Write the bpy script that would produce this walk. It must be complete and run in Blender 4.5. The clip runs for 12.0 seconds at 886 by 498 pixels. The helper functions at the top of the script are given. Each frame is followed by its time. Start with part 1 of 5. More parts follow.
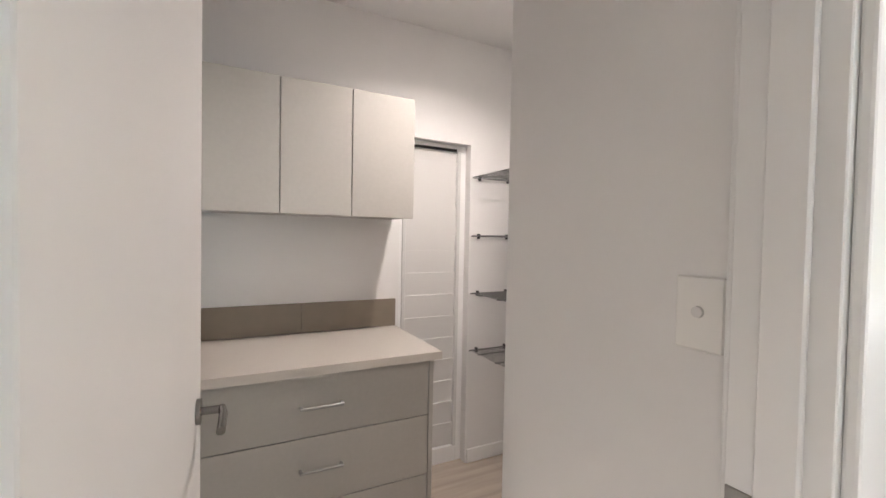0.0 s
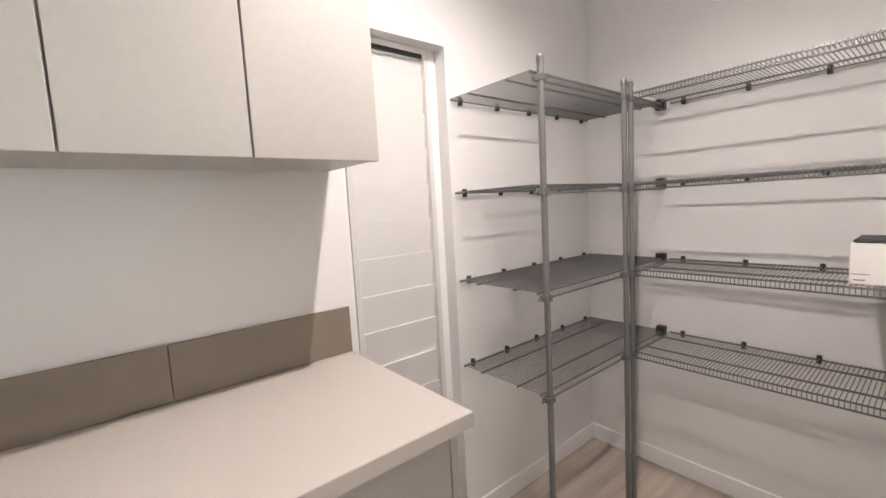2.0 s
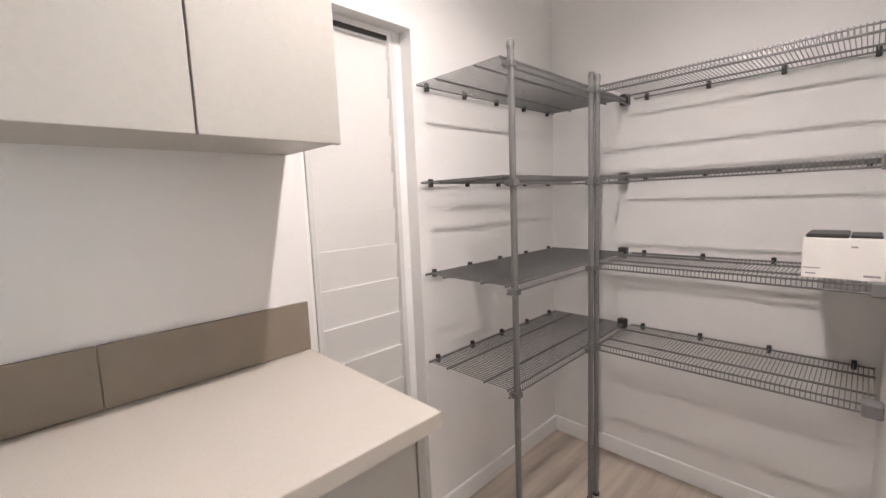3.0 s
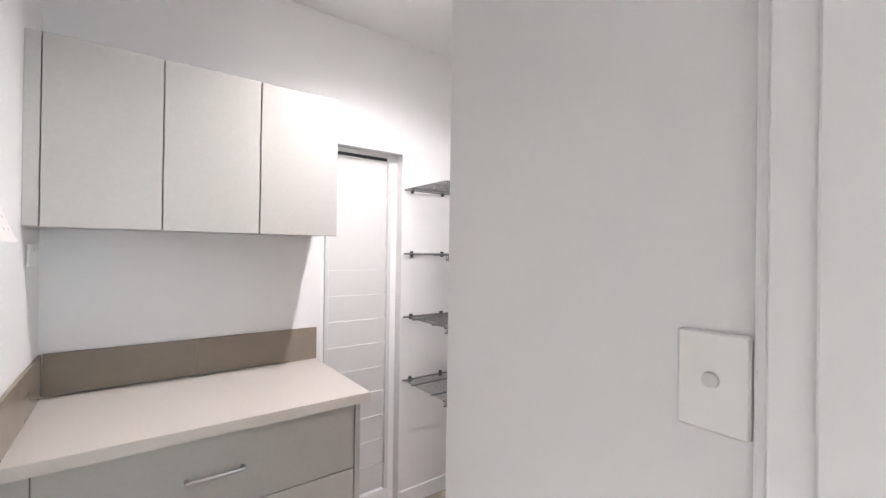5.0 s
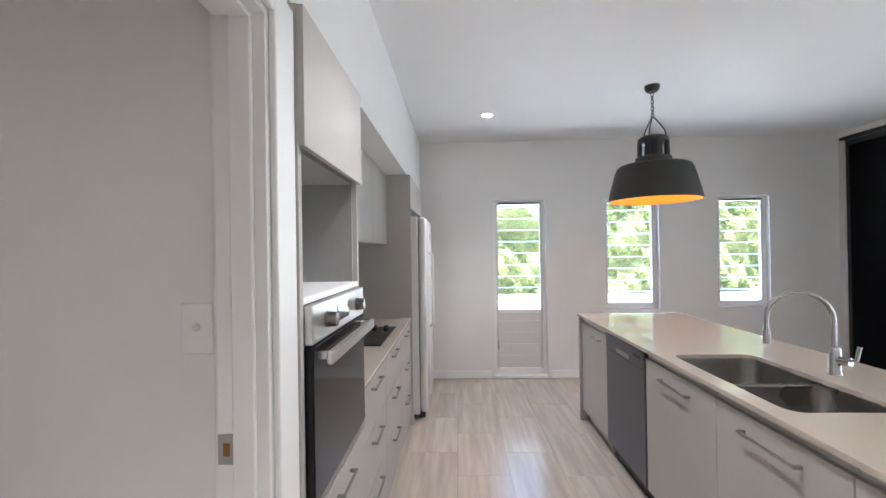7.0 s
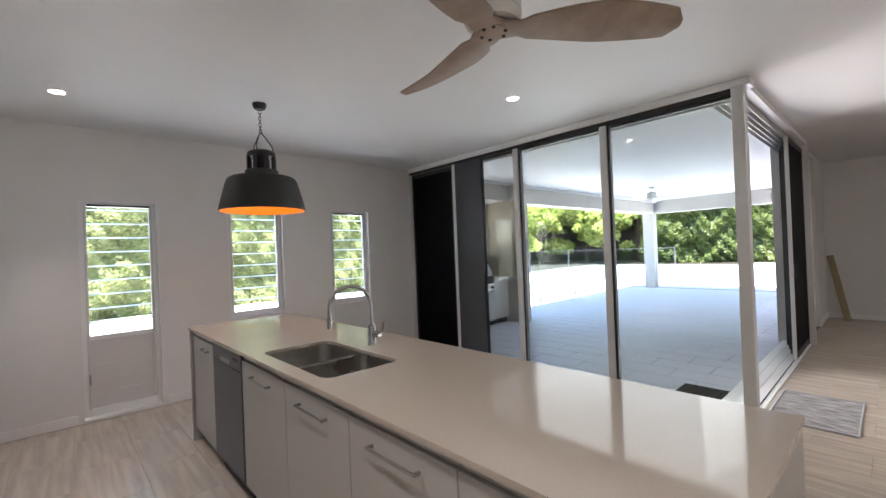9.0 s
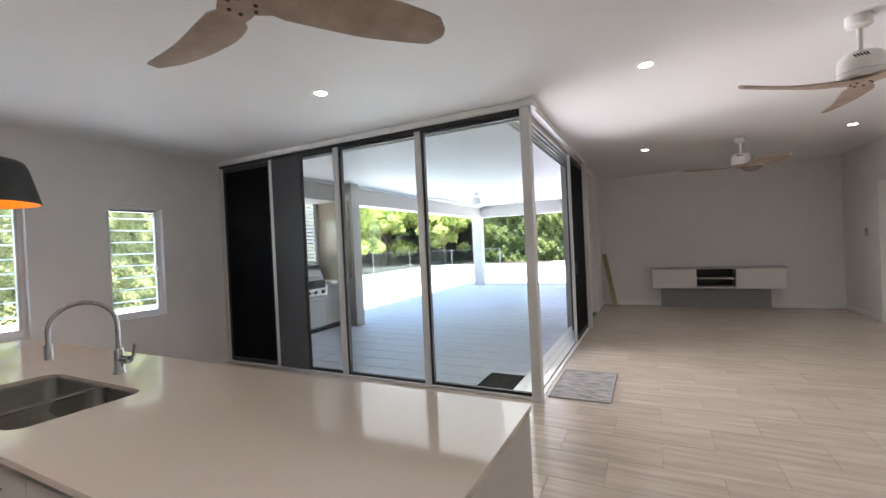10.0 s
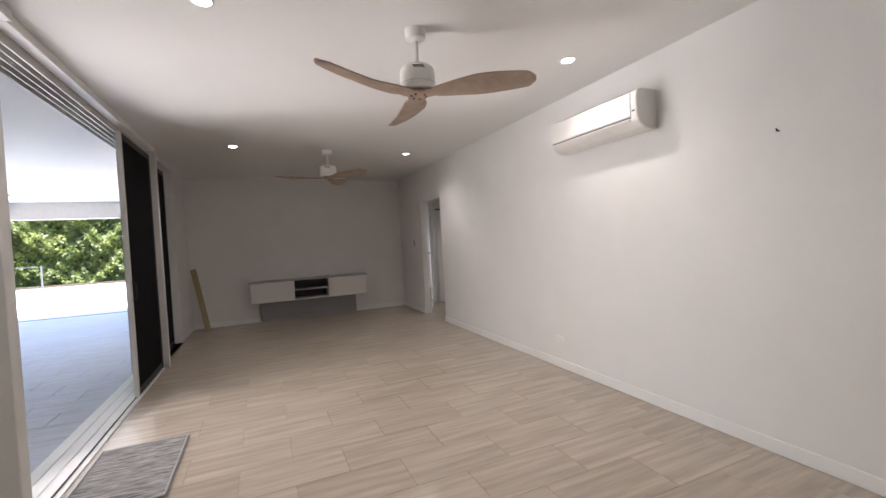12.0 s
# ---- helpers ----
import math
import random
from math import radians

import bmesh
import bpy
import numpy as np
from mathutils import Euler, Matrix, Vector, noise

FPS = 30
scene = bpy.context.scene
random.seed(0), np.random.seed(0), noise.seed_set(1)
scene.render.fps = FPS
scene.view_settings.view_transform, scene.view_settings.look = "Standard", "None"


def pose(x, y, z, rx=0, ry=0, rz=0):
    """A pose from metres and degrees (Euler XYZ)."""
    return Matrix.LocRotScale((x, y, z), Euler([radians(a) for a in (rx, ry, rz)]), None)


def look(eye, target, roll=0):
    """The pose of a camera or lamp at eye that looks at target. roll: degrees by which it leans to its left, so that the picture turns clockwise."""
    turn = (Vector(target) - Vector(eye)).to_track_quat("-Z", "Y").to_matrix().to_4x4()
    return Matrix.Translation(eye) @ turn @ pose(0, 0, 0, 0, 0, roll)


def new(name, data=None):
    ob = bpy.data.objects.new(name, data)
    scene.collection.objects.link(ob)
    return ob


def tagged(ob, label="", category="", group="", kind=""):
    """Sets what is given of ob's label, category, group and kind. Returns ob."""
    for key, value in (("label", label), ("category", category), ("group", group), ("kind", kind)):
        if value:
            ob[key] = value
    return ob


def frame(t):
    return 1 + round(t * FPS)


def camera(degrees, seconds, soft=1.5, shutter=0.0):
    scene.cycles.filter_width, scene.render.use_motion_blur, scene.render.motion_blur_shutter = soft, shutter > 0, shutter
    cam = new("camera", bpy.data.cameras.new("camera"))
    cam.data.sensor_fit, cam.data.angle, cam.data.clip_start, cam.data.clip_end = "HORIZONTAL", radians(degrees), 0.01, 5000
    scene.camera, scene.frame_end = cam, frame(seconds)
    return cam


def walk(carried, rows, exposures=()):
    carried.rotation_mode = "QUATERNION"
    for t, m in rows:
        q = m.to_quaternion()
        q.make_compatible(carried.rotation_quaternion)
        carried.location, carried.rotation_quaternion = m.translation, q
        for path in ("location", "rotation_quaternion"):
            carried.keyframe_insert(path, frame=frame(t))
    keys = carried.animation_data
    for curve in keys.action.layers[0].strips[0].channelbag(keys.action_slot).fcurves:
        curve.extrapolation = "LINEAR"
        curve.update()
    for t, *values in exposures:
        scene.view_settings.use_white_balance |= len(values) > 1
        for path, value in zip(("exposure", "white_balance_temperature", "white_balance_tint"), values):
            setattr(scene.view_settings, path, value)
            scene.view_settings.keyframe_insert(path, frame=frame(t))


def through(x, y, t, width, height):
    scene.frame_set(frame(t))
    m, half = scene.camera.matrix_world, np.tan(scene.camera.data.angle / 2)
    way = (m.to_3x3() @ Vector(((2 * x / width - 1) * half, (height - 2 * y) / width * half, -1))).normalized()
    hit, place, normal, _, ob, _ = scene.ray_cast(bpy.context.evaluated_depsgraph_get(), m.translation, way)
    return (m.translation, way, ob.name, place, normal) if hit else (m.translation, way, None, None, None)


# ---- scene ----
cam = camera(93.6, 12.0)
PATH = [
    (0, (0.713, 0.732, 1.424), (1.629, 2.509, 1.373), 1.1),
    (0.5, (0.878, 0.985, 1.419), (1.544, 2.87, 1.364), 1.1),
    (1, (0.939, 1.279, 1.406), (1.622, 3.157, 1.324), -0.0),
    (1.5, (0.937, 1.542, 1.413), (1.854, 3.313, 1.268), -2.3),
    (2, (0.951, 1.694, 1.391), (2.206, 3.238, 1.188), -3.2),
    (2.5, (0.983, 1.764, 1.37), (2.445, 3.107, 1.125), -3.0),
    (3, (0.979, 1.748, 1.376), (2.366, 3.168, 1.139), -2.3),
    (3.2, (0.968, 1.706, 1.387), (2.252, 3.224, 1.169), -1.7),
    (4.8, (0.867, 1.003, 1.446), (1.888, 2.723, 1.435), 1.2),
    (5, (0.832, 0.931, 1.464), (2.023, 2.538, 1.471), 0.8),
    (5.5, (0.759, 0.768, 1.479), (2.325, 2.011, 1.542), 0.4),
    (6, (0.665, 0.615, 1.486), (2.462, 1.491, 1.535), 0.3),
    (6.5, (0.519, 0.525, 1.477), (2.454, 1.031, 1.499), -0.0),
    (7, (0.423, 0.517, 1.485), (2.422, 0.587, 1.495), -0.9),
    (7.2, (0.391, 0.513, 1.469), (2.388, 0.41, 1.484), -1.3),
    (9, (0.17, 0.243, 1.462), (1.639, -1.115, 1.471), -2.3),
    (9.5, (0.092, 0.113, 1.461), (1.293, -1.486, 1.463), -2.5),
    (10, (-0.01, -0.045, 1.458), (0.888, -1.832, 1.443), -2.7),
    (10.5, (-0.068, -0.221, 1.452), (0.492, -2.141, 1.428), -2.8),
    (11, (-0.076, -0.491, 1.455), (0.1, -2.483, 1.426), -2.9),
    (11.5, (-0.11, -0.769, 1.456), (-0.391, -2.749, 1.411), -3.1),
    (12, (-0.234, -1.037, 1.427), (-1.03, -2.871, 1.376), -3.1),
]
walk(cam, [(t, look(eye, target, roll)) for t, eye, target, roll in PATH],
     exposures=((0, 3.65, 6350, 14), (0.5, 3.85, 6250, 14), (1.0, 3.84, 6300, 14), (2.0, 4.05, 6250, 14), (2.5, 4.02, 6250, 14), (4.8, 4.2, 5750, 12), (5, 4.18, 5750, 12), (5.5, 3.93, 5900, 13), (6.0, 3.67, 5950, 14), (6.5, 3.54, 5980, 14),
                (7.2, 3.48, 5950, 14), (9.0, 2.78, 6400, 17), (9.5, 2.77, 6320, 16), (10.2, 2.92, 6350, 17), (11, 2.8, 6350, 16), (11.5, 2.66, 6400, 16), (12, 2.70, 6550, 17)))

# ---- world, sun, exposure ----
world = bpy.data.worlds.new("sky")
world.use_nodes = True
scene.world = world
wn = world.node_tree
sky = wn.nodes.new("ShaderNodeTexSky")
sky.sky_type = "NISHITA"
sky.sun_disc = False
SUN_EL, SUN_ROT = radians(70), radians(-37)
sky.sun_elevation, sky.sun_rotation = SUN_EL, SUN_ROT
wn.links.new(sky.outputs["Color"], wn.nodes["Background"].inputs["Color"])
wn.nodes["Background"].inputs["Strength"].default_value = 0.15
sun = new("sun", bpy.data.lights.new("sun", "SUN"))
sun.data.energy, sun.data.angle, sun.data.color = 5.0, radians(0.6), (1.0, 0.96, 0.9)
sd = Vector((math.sin(SUN_ROT) * math.cos(SUN_EL), math.cos(SUN_ROT) * math.cos(SUN_EL), math.sin(SUN_EL)))
sun.matrix_world = look(sd * 30, (0, 0, 0))


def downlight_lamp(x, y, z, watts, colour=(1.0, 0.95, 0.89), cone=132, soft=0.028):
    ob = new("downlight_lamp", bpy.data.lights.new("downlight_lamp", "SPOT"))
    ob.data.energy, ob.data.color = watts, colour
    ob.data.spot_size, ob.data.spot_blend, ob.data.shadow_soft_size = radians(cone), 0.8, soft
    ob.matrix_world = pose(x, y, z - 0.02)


# (1.93, 0.22) and (-0.3, 0.22) are unseen, added to brighten tower and doorway
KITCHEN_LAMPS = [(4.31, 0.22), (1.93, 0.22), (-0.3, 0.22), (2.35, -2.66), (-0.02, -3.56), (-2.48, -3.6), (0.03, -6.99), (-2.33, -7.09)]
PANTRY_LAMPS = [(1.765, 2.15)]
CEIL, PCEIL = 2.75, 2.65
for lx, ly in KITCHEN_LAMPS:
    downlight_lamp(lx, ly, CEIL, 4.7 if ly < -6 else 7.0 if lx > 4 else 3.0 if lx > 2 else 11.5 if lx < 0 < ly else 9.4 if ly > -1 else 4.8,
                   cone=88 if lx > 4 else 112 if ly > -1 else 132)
for lx, ly in PANTRY_LAMPS:
    downlight_lamp(lx, ly, PCEIL, 6.6, (1.0, 0.885, 0.80), 146, 0.008)


def opening_light(eye, target, width, height, watts, colour, spread=180):
    """Daylight of sky and bright patio, entering by a glazed opening."""
    ob = new("opening_light", bpy.data.lights.new("opening_light", "AREA"))
    ob.data.shape, ob.data.size, ob.data.size_y = "RECTANGLE", width, height
    ob.data.energy, ob.data.color, ob.data.spread = watts, colour, radians(spread)
    ob.matrix_world = look(eye, target)


# sky and patio, wide; the sunlit paving beyond, low and from the south-east
opening_light((1.12, -5.0, 1.33), (-1.2, -4.3, 1.25), 2.05, 2.4, 5.8, (1.0, 0.96, 0.92), 130)
opening_light((1.16, -5.0, 1.25), (0.26, -4.64, 1.80), 2.2, 2.2, 0.65, (1.0, 0.97, 0.94), 20)
opening_light((2.12, -4.05, 1.34), (2.12, -3.0, 1.34), 2.15, 2.56, 2.7, (0.98, 0.98, 0.97), 135)


# ---- materials ----
def material(name, colour, rough=0.5, metal=0.0, grain=0.0, scale=8.0, stretch=(1, 1, 1), bump=0.0, bump_scale=200.0,
             stain=0.0, dark=None, random_value=0.0, spec=0.5, coat=0.0, rough_var=0.0):
    """A principled surface with grain and stains at two scales, fine relief and a shade that varies by object."""
    m = bpy.data.materials.new(name)
    m.use_nodes = True
    n, l = m.node_tree.nodes, m.node_tree.links
    p = n["Principled BSDF"]
    p.inputs["Base Color"].default_value = (*colour, 1)
    p.inputs["Roughness"].default_value = rough
    p.inputs["Metallic"].default_value = metal
    p.inputs["Specular IOR Level"].default_value = spec
    p.inputs["Coat Weight"].default_value = coat
    tc = n.new("ShaderNodeTexCoord")
    mp = n.new("ShaderNodeMapping")
    mp.inputs["Scale"].default_value = stretch
    l.new(tc.outputs["Object"], mp.inputs["Vector"])
    vec = mp.outputs["Vector"]
    out = None
    if random_value:
        info = n.new("ShaderNodeObjectInfo")
        add = n.new("ShaderNodeVectorMath")
        add.operation = "MULTIPLY_ADD"
        l.new(info.outputs["Random"], add.inputs[0])
        add.inputs[1].default_value = (37.0, 53.0, 11.0)
        l.new(vec, add.inputs[2])
        vec = add.outputs[0]
    if grain:
        tex = n.new("ShaderNodeTexNoise")
        tex.inputs["Scale"].default_value = scale
        tex.inputs["Detail"].default_value = 6
        l.new(vec, tex.inputs["Vector"])
        ramp = n.new("ShaderNodeValToRGB")
        d = dark or tuple(c * (1 - grain) for c in colour)
        ramp.color_ramp.elements[0].color, ramp.color_ramp.elements[1].color = (*d, 1), (*colour, 1)
        ramp.color_ramp.elements[0].position, ramp.color_ramp.elements[1].position = 0.3, 0.68
        l.new(tex.outputs["Fac"], ramp.inputs["Fac"])
        out = ramp.outputs["Color"]
    if stain:
        tex2 = n.new("ShaderNodeTexNoise")
        tex2.inputs["Scale"].default_value = 1.1
        tex2.inputs["Detail"].default_value = 3
        l.new(tc.outputs["Object"], tex2.inputs["Vector"])
        mr = n.new("ShaderNodeMapRange")
        mr.inputs[1].default_value, mr.inputs[2].default_value = 0.3, 0.7
        mr.inputs[3].default_value, mr.inputs[4].default_value = 1 - stain, 1.0
        l.new(tex2.outputs["Fac"], mr.inputs[0])
        mix = n.new("ShaderNodeMix")
        mix.data_type, mix.blend_type = "RGBA", "MULTIPLY"
        mix.inputs["Factor"].default_value = 1
        if out:
            l.new(out, mix.inputs["A"])
        else:
            mix.inputs["A"].default_value = (*colour, 1)
        l.new(mr.outputs[0], mix.inputs["B"])
        out = mix.outputs["Result"]
    if random_value:
        mr2 = n.new("ShaderNodeMapRange")
        mr2.inputs[3].default_value, mr2.inputs[4].default_value = 1 - random_value, 1 + random_value * 0.5
        l.new(info.outputs["Random"], mr2.inputs[0])
        mix2 = n.new("ShaderNodeMix")
        mix2.data_type, mix2.blend_type = "RGBA", "MULTIPLY"
        mix2.inputs["Factor"].default_value = 1
        if out:
            l.new(out, mix2.inputs["A"])
        else:
            mix2.inputs["A"].default_value = (*colour, 1)
        l.new(mr2.outputs[0], mix2.inputs["B"])
        out = mix2.outputs["Result"]
    if out:
        l.new(out, p.inputs["Base Color"])
    if rough_var:
        tr = n.new("ShaderNodeTexNoise")
        tr.inputs["Scale"].default_value = 5
        l.new(tc.outputs["Object"], tr.inputs["Vector"])
        m3 = n.new("ShaderNodeMapRange")
        m3.inputs[3].default_value, m3.inputs[4].default_value = rough - rough_var, rough + rough_var
        l.new(tr.outputs["Fac"], m3.inputs[0])
        l.new(m3.outputs[0], p.inputs["Roughness"])
    if bump:
        tb = n.new("ShaderNodeTexNoise")
        tb.inputs["Scale"].default_value = bump_scale
        tb.inputs["Detail"].default_value = 3
        l.new(vec, tb.inputs["Vector"])
        b = n.new("ShaderNodeBump")
        b.inputs["Strength"].default_value, b.inputs["Distance"].default_value = bump, 0.002
        l.new(tb.outputs["Fac"], b.inputs["Height"])
        l.new(b.outputs["Normal"], p.inputs["Normal"])
    return m


def clear_glass(name, tint=(0.93, 0.97, 0.95), gloss=1.0):
    m = bpy.data.materials.new(name)
    m.use_nodes = True
    n, l = m.node_tree.nodes, m.node_tree.links
    n.remove(n["Principled BSDF"])
    tr, gl, mx, lw, pw, ma = (n.new("ShaderNodeBsdfTransparent"), n.new("ShaderNodeBsdfGlossy"), n.new("ShaderNodeMixShader"),
                              n.new("ShaderNodeLayerWeight"), n.new("ShaderNodeMath"), n.new("ShaderNodeMath"))
    tr.inputs["Color"].default_value = (*tint, 1)
    gl.inputs["Roughness"].default_value = 0.01
    lw.inputs["Blend"].default_value = 0.5
    pw.operation, ma.operation = "POWER", "MULTIPLY_ADD"
    pw.inputs[1].default_value = 5.0
    ma.inputs[1].default_value, ma.inputs[2].default_value = 0.8 * gloss, 0.035 * gloss
    l.new(lw.outputs["Facing"], pw.inputs[0])
    l.new(pw.outputs[0], ma.inputs[0])
    l.new(ma.outputs[0], mx.inputs[0])
    l.new(tr.outputs[0], mx.inputs[1])
    l.new(gl.outputs[0], mx.inputs[2])
    l.new(mx.outputs[0], n["Material Output"].inputs["Surface"])
    return m


def see_through(name, colour, openness):
    """A fine woven mesh: part cloth, part open."""
    m = bpy.data.materials.new(name)
    m.use_nodes = True
    n, l = m.node_tree.nodes, m.node_tree.links
    p = n["Principled BSDF"]
    p.inputs["Base Color"].default_value = (*colour, 1)
    p.inputs["Roughness"].default_value = 0.6
    p.inputs["Specular IOR Level"].default_value = 0.06
    tr, mx = n.new("ShaderNodeBsdfTransparent"), n.new("ShaderNodeMixShader")
    mx.inputs[0].default_value = openness
    l.new(p.outputs[0], mx.inputs[1])
    l.new(tr.outputs[0], mx.inputs[2])
    l.new(mx.outputs[0], n["Material Output"].inputs["Surface"])
    return m


def lit_edge(name, colour):
    """The polished edge of a pane, which carries the light of the outside."""
    m = bpy.data.materials.new(name)
    m.use_nodes = True
    n, l = m.node_tree.nodes, m.node_tree.links
    p, tr, mx = n["Principled BSDF"], n.new("ShaderNodeBsdfTranslucent"), n.new("ShaderNodeMixShader")
    p.inputs["Base Color"].default_value = (*colour, 1)
    p.inputs["Roughness"].default_value = 0.2
    tr.inputs["Color"].default_value = (*colour, 1)
    mx.inputs[0].default_value = 0.75
    l.new(p.outputs[0], mx.inputs[1])
    l.new(tr.outputs[0], mx.inputs[2])
    l.new(mx.outputs[0], n["Material Output"].inputs["Surface"])
    return m


def glow(name, colour, strength):
    m = bpy.data.materials.new(name)
    m.use_nodes = True
    p = m.node_tree.nodes["Principled BSDF"]
    p.inputs["Base Color"].default_value = (*colour, 1)
    p.inputs["Emission Color"].default_value = (*colour, 1)
    p.inputs["Emission Strength"].default_value = strength
    return m


WALL = material("wall_paint", (0.78, 0.772, 0.76), 0.55, grain=0.03, scale=3, bump=0.12, bump_scale=350, stain=0.03)
CEILING = material("ceiling_paint", (0.79, 0.785, 0.775), 0.6, grain=0.02, scale=3, bump=0.08, bump_scale=300)
TRIM = material("gloss_trim", (0.82, 0.82, 0.81), 0.3, grain=0.02, scale=6, stain=0.02)
BLADEPAINT = material("louvre_blade_paint", (0.70, 0.69, 0.672), 0.42, grain=0.02, scale=6, stain=0.03)
DOORPAINT = material("door_paint", (0.80, 0.785, 0.765), 0.34, grain=0.02, scale=4, stain=0.03)
TILE = material("floor_tile", (0.57, 0.495, 0.415), 0.18, grain=0.3, scale=3, stretch=(0.55, 7, 1), bump=0.1, bump_scale=30,
                dark=(0.42, 0.362, 0.303), random_value=0.07, rough_var=0.06)
TILE_REST = material("floor_tile_rest", (0.56, 0.485, 0.405), 0.18, grain=0.3, scale=3, stretch=(0.55, 7, 1), bump=0.1, bump_scale=30,
                     dark=(0.42, 0.362, 0.303), stain=0.08, rough_var=0.06)
PGROUT = material("patio_grout", (0.22, 0.22, 0.23), 0.9, grain=0.2, scale=40)
GROUT = material("grout", (0.38, 0.335, 0.295), 0.85, grain=0.2, scale=40)
PTILE = material("patio_tile", (0.61, 0.64, 0.73), 0.5, grain=0.2, scale=4, stretch=(0.8, 8, 1), bump=0.1, bump_scale=40, stain=0.1, random_value=0.08)
CABINET = material("greige_laminate", (0.47, 0.455, 0.42), 0.42, grain=0.04, scale=60, bump=0.05, bump_scale=500, stain=0.03)
CABINET2 = material("pale_grey_laminate", (0.46, 0.443, 0.42), 0.35, grain=0.04, scale=60, bump=0.05, bump_scale=500, stain=0.03)
NICHE = material("niche_board", (0.32, 0.32, 0.31), 0.5, grain=0.05, scale=30)
STONE = material("cream_stone", (0.50, 0.435, 0.37), 0.065, grain=0.05, scale=180, stain=0.04, coat=0.12, rough_var=0.02, spec=0.75)
PSTONE = material("pantry_benchtop", (0.58, 0.54, 0.49), 0.4, grain=0.05, scale=200, stain=0.04)
SPLASH = material("taupe_tile", (0.26, 0.22, 0.17), 0.22, grain=0.08, scale=12, stain=0.06)
STEEL = material("brushed_steel", (0.40, 0.395, 0.385), 0.33, metal=1.0, grain=0.12, scale=30, stretch=(1, 1, 12), rough_var=0.05)
BRIGHTSTEEL = material("polished_steel", (0.66, 0.655, 0.64), 0.3, metal=1.0, grain=0.08, scale=30, rough_var=0.05)
SATIN = material("satin_nickel", (0.24, 0.235, 0.225), 0.24, metal=1.0, grain=0.12, scale=30, rough_var=0.05)
SINK = material("sink_steel", (0.37, 0.36, 0.34), 0.28, metal=1.0, grain=0.15, scale=25, rough_var=0.05)
CHROME = material("chrome", (0.50, 0.50, 0.51), 0.07, metal=1.0, grain=0.04, scale=10)
BLACKGLASS = material("black_glass", (0.010, 0.0095, 0.009), 0.10, grain=0.2, scale=4, spec=0.22)
DWFRONT = material("dishwasher_steel", (0.15, 0.15, 0.175), 0.4, metal=0.7, grain=0.1, scale=20, stretch=(1, 1, 10))
BLACK = material("black_plastic", (0.02, 0.02, 0.021), 0.45, grain=0.2, scale=20)
DARKALU = material("charcoal_aluminium", (0.022, 0.022, 0.025), 0.45, grain=0.2, scale=15)
ALU = material("pale_aluminium", (0.66, 0.655, 0.64), 0.35, grain=0.04, scale=20, stain=0.05)
WHITE = material("white_plastic", (0.80, 0.79, 0.76), 0.35, grain=0.02, scale=20, stain=0.02)
FRIDGE = material("fridge_enamel", (0.78, 0.78, 0.775), 0.25, grain=0.02, scale=8, bump=0.05, bump_scale=300)
PENDANT = material("gunmetal_enamel", (0.028, 0.029, 0.028), 0.45, grain=0.25, scale=12, stain=0.15)
BRASS = material("gilded_enamel", (0.88, 0.30, 0.02), 0.35, grain=0.12, scale=8)
WOOD = material("limed_timber_blade", (0.40, 0.30, 0.235), 0.5, grain=0.3, scale=10, stretch=(1, 1, 1), stain=0.1, bump=0.1, bump_scale=60)
TIMBER = material("raw_pine", (0.36, 0.30, 0.16), 0.6, grain=0.3, scale=14, stretch=(6, 6, 0.6), stain=0.1)
WIRE = material("grey_coated_wire", (0.16, 0.16, 0.158), 0.38, grain=0.12, scale=40, metal=0.3)
POST = material("grey_post", (0.19, 0.19, 0.187), 0.4, grain=0.1, scale=30, metal=0.35)
PAPER = material("paper", (0.80, 0.77, 0.74), 0.7, grain=0.03, scale=20)
INK = material("grey_ink", (0.30, 0.28, 0.28), 0.7, grain=0.1, scale=30)
PALEINK = material("pale_grey_ink", (0.52, 0.50, 0.49), 0.7, grain=0.2, scale=60)
PICTURE = material("calendar_picture", (0.42, 0.20, 0.11), 0.5, grain=0.6, scale=14, stretch=(1, 1, 2.5), dark=(0.10, 0.045, 0.05))
SKYPINK = material("calendar_picture_sky", (0.55, 0.28, 0.24), 0.5, grain=0.4, scale=9, dark=(0.27, 0.13, 0.17))
RUBBER = material("black_rubber", (0.018, 0.018, 0.018), 0.8, grain=0.3, scale=60, bump=0.4, bump_scale=120)
RUG = material("grey_rug", (0.44, 0.43, 0.42), 0.95, grain=0.7, scale=6, stretch=(1.2, 9, 1), dark=(0.10, 0.10, 0.105), bump=0.8, bump_scale=220)
TVGREY = material("grey_backing", (0.36, 0.365, 0.38), 0.4, grain=0.05, scale=20)
TVBODY = material("pale_tv_unit", (0.66, 0.64, 0.615), 0.4, grain=0.04, scale=20)
RENDERED = material("rendered_wall", (0.56, 0.53, 0.49), 0.8, grain=0.08, scale=12, bump=0.4, bump_scale=150, stain=0.08)
TAN = material("tan_panel", (0.34, 0.285, 0.21), 0.5, grain=0.1, scale=10, stain=0.08)
PAVING = material("pale_paving", (0.72, 0.71, 0.70), 0.8, grain=0.12, scale=6, bump=0.3, bump_scale=80, stain=0.1)
LAWN = material("far_ground", (0.20, 0.20, 0.12), 0.95, grain=0.4, scale=2, stain=0.3)
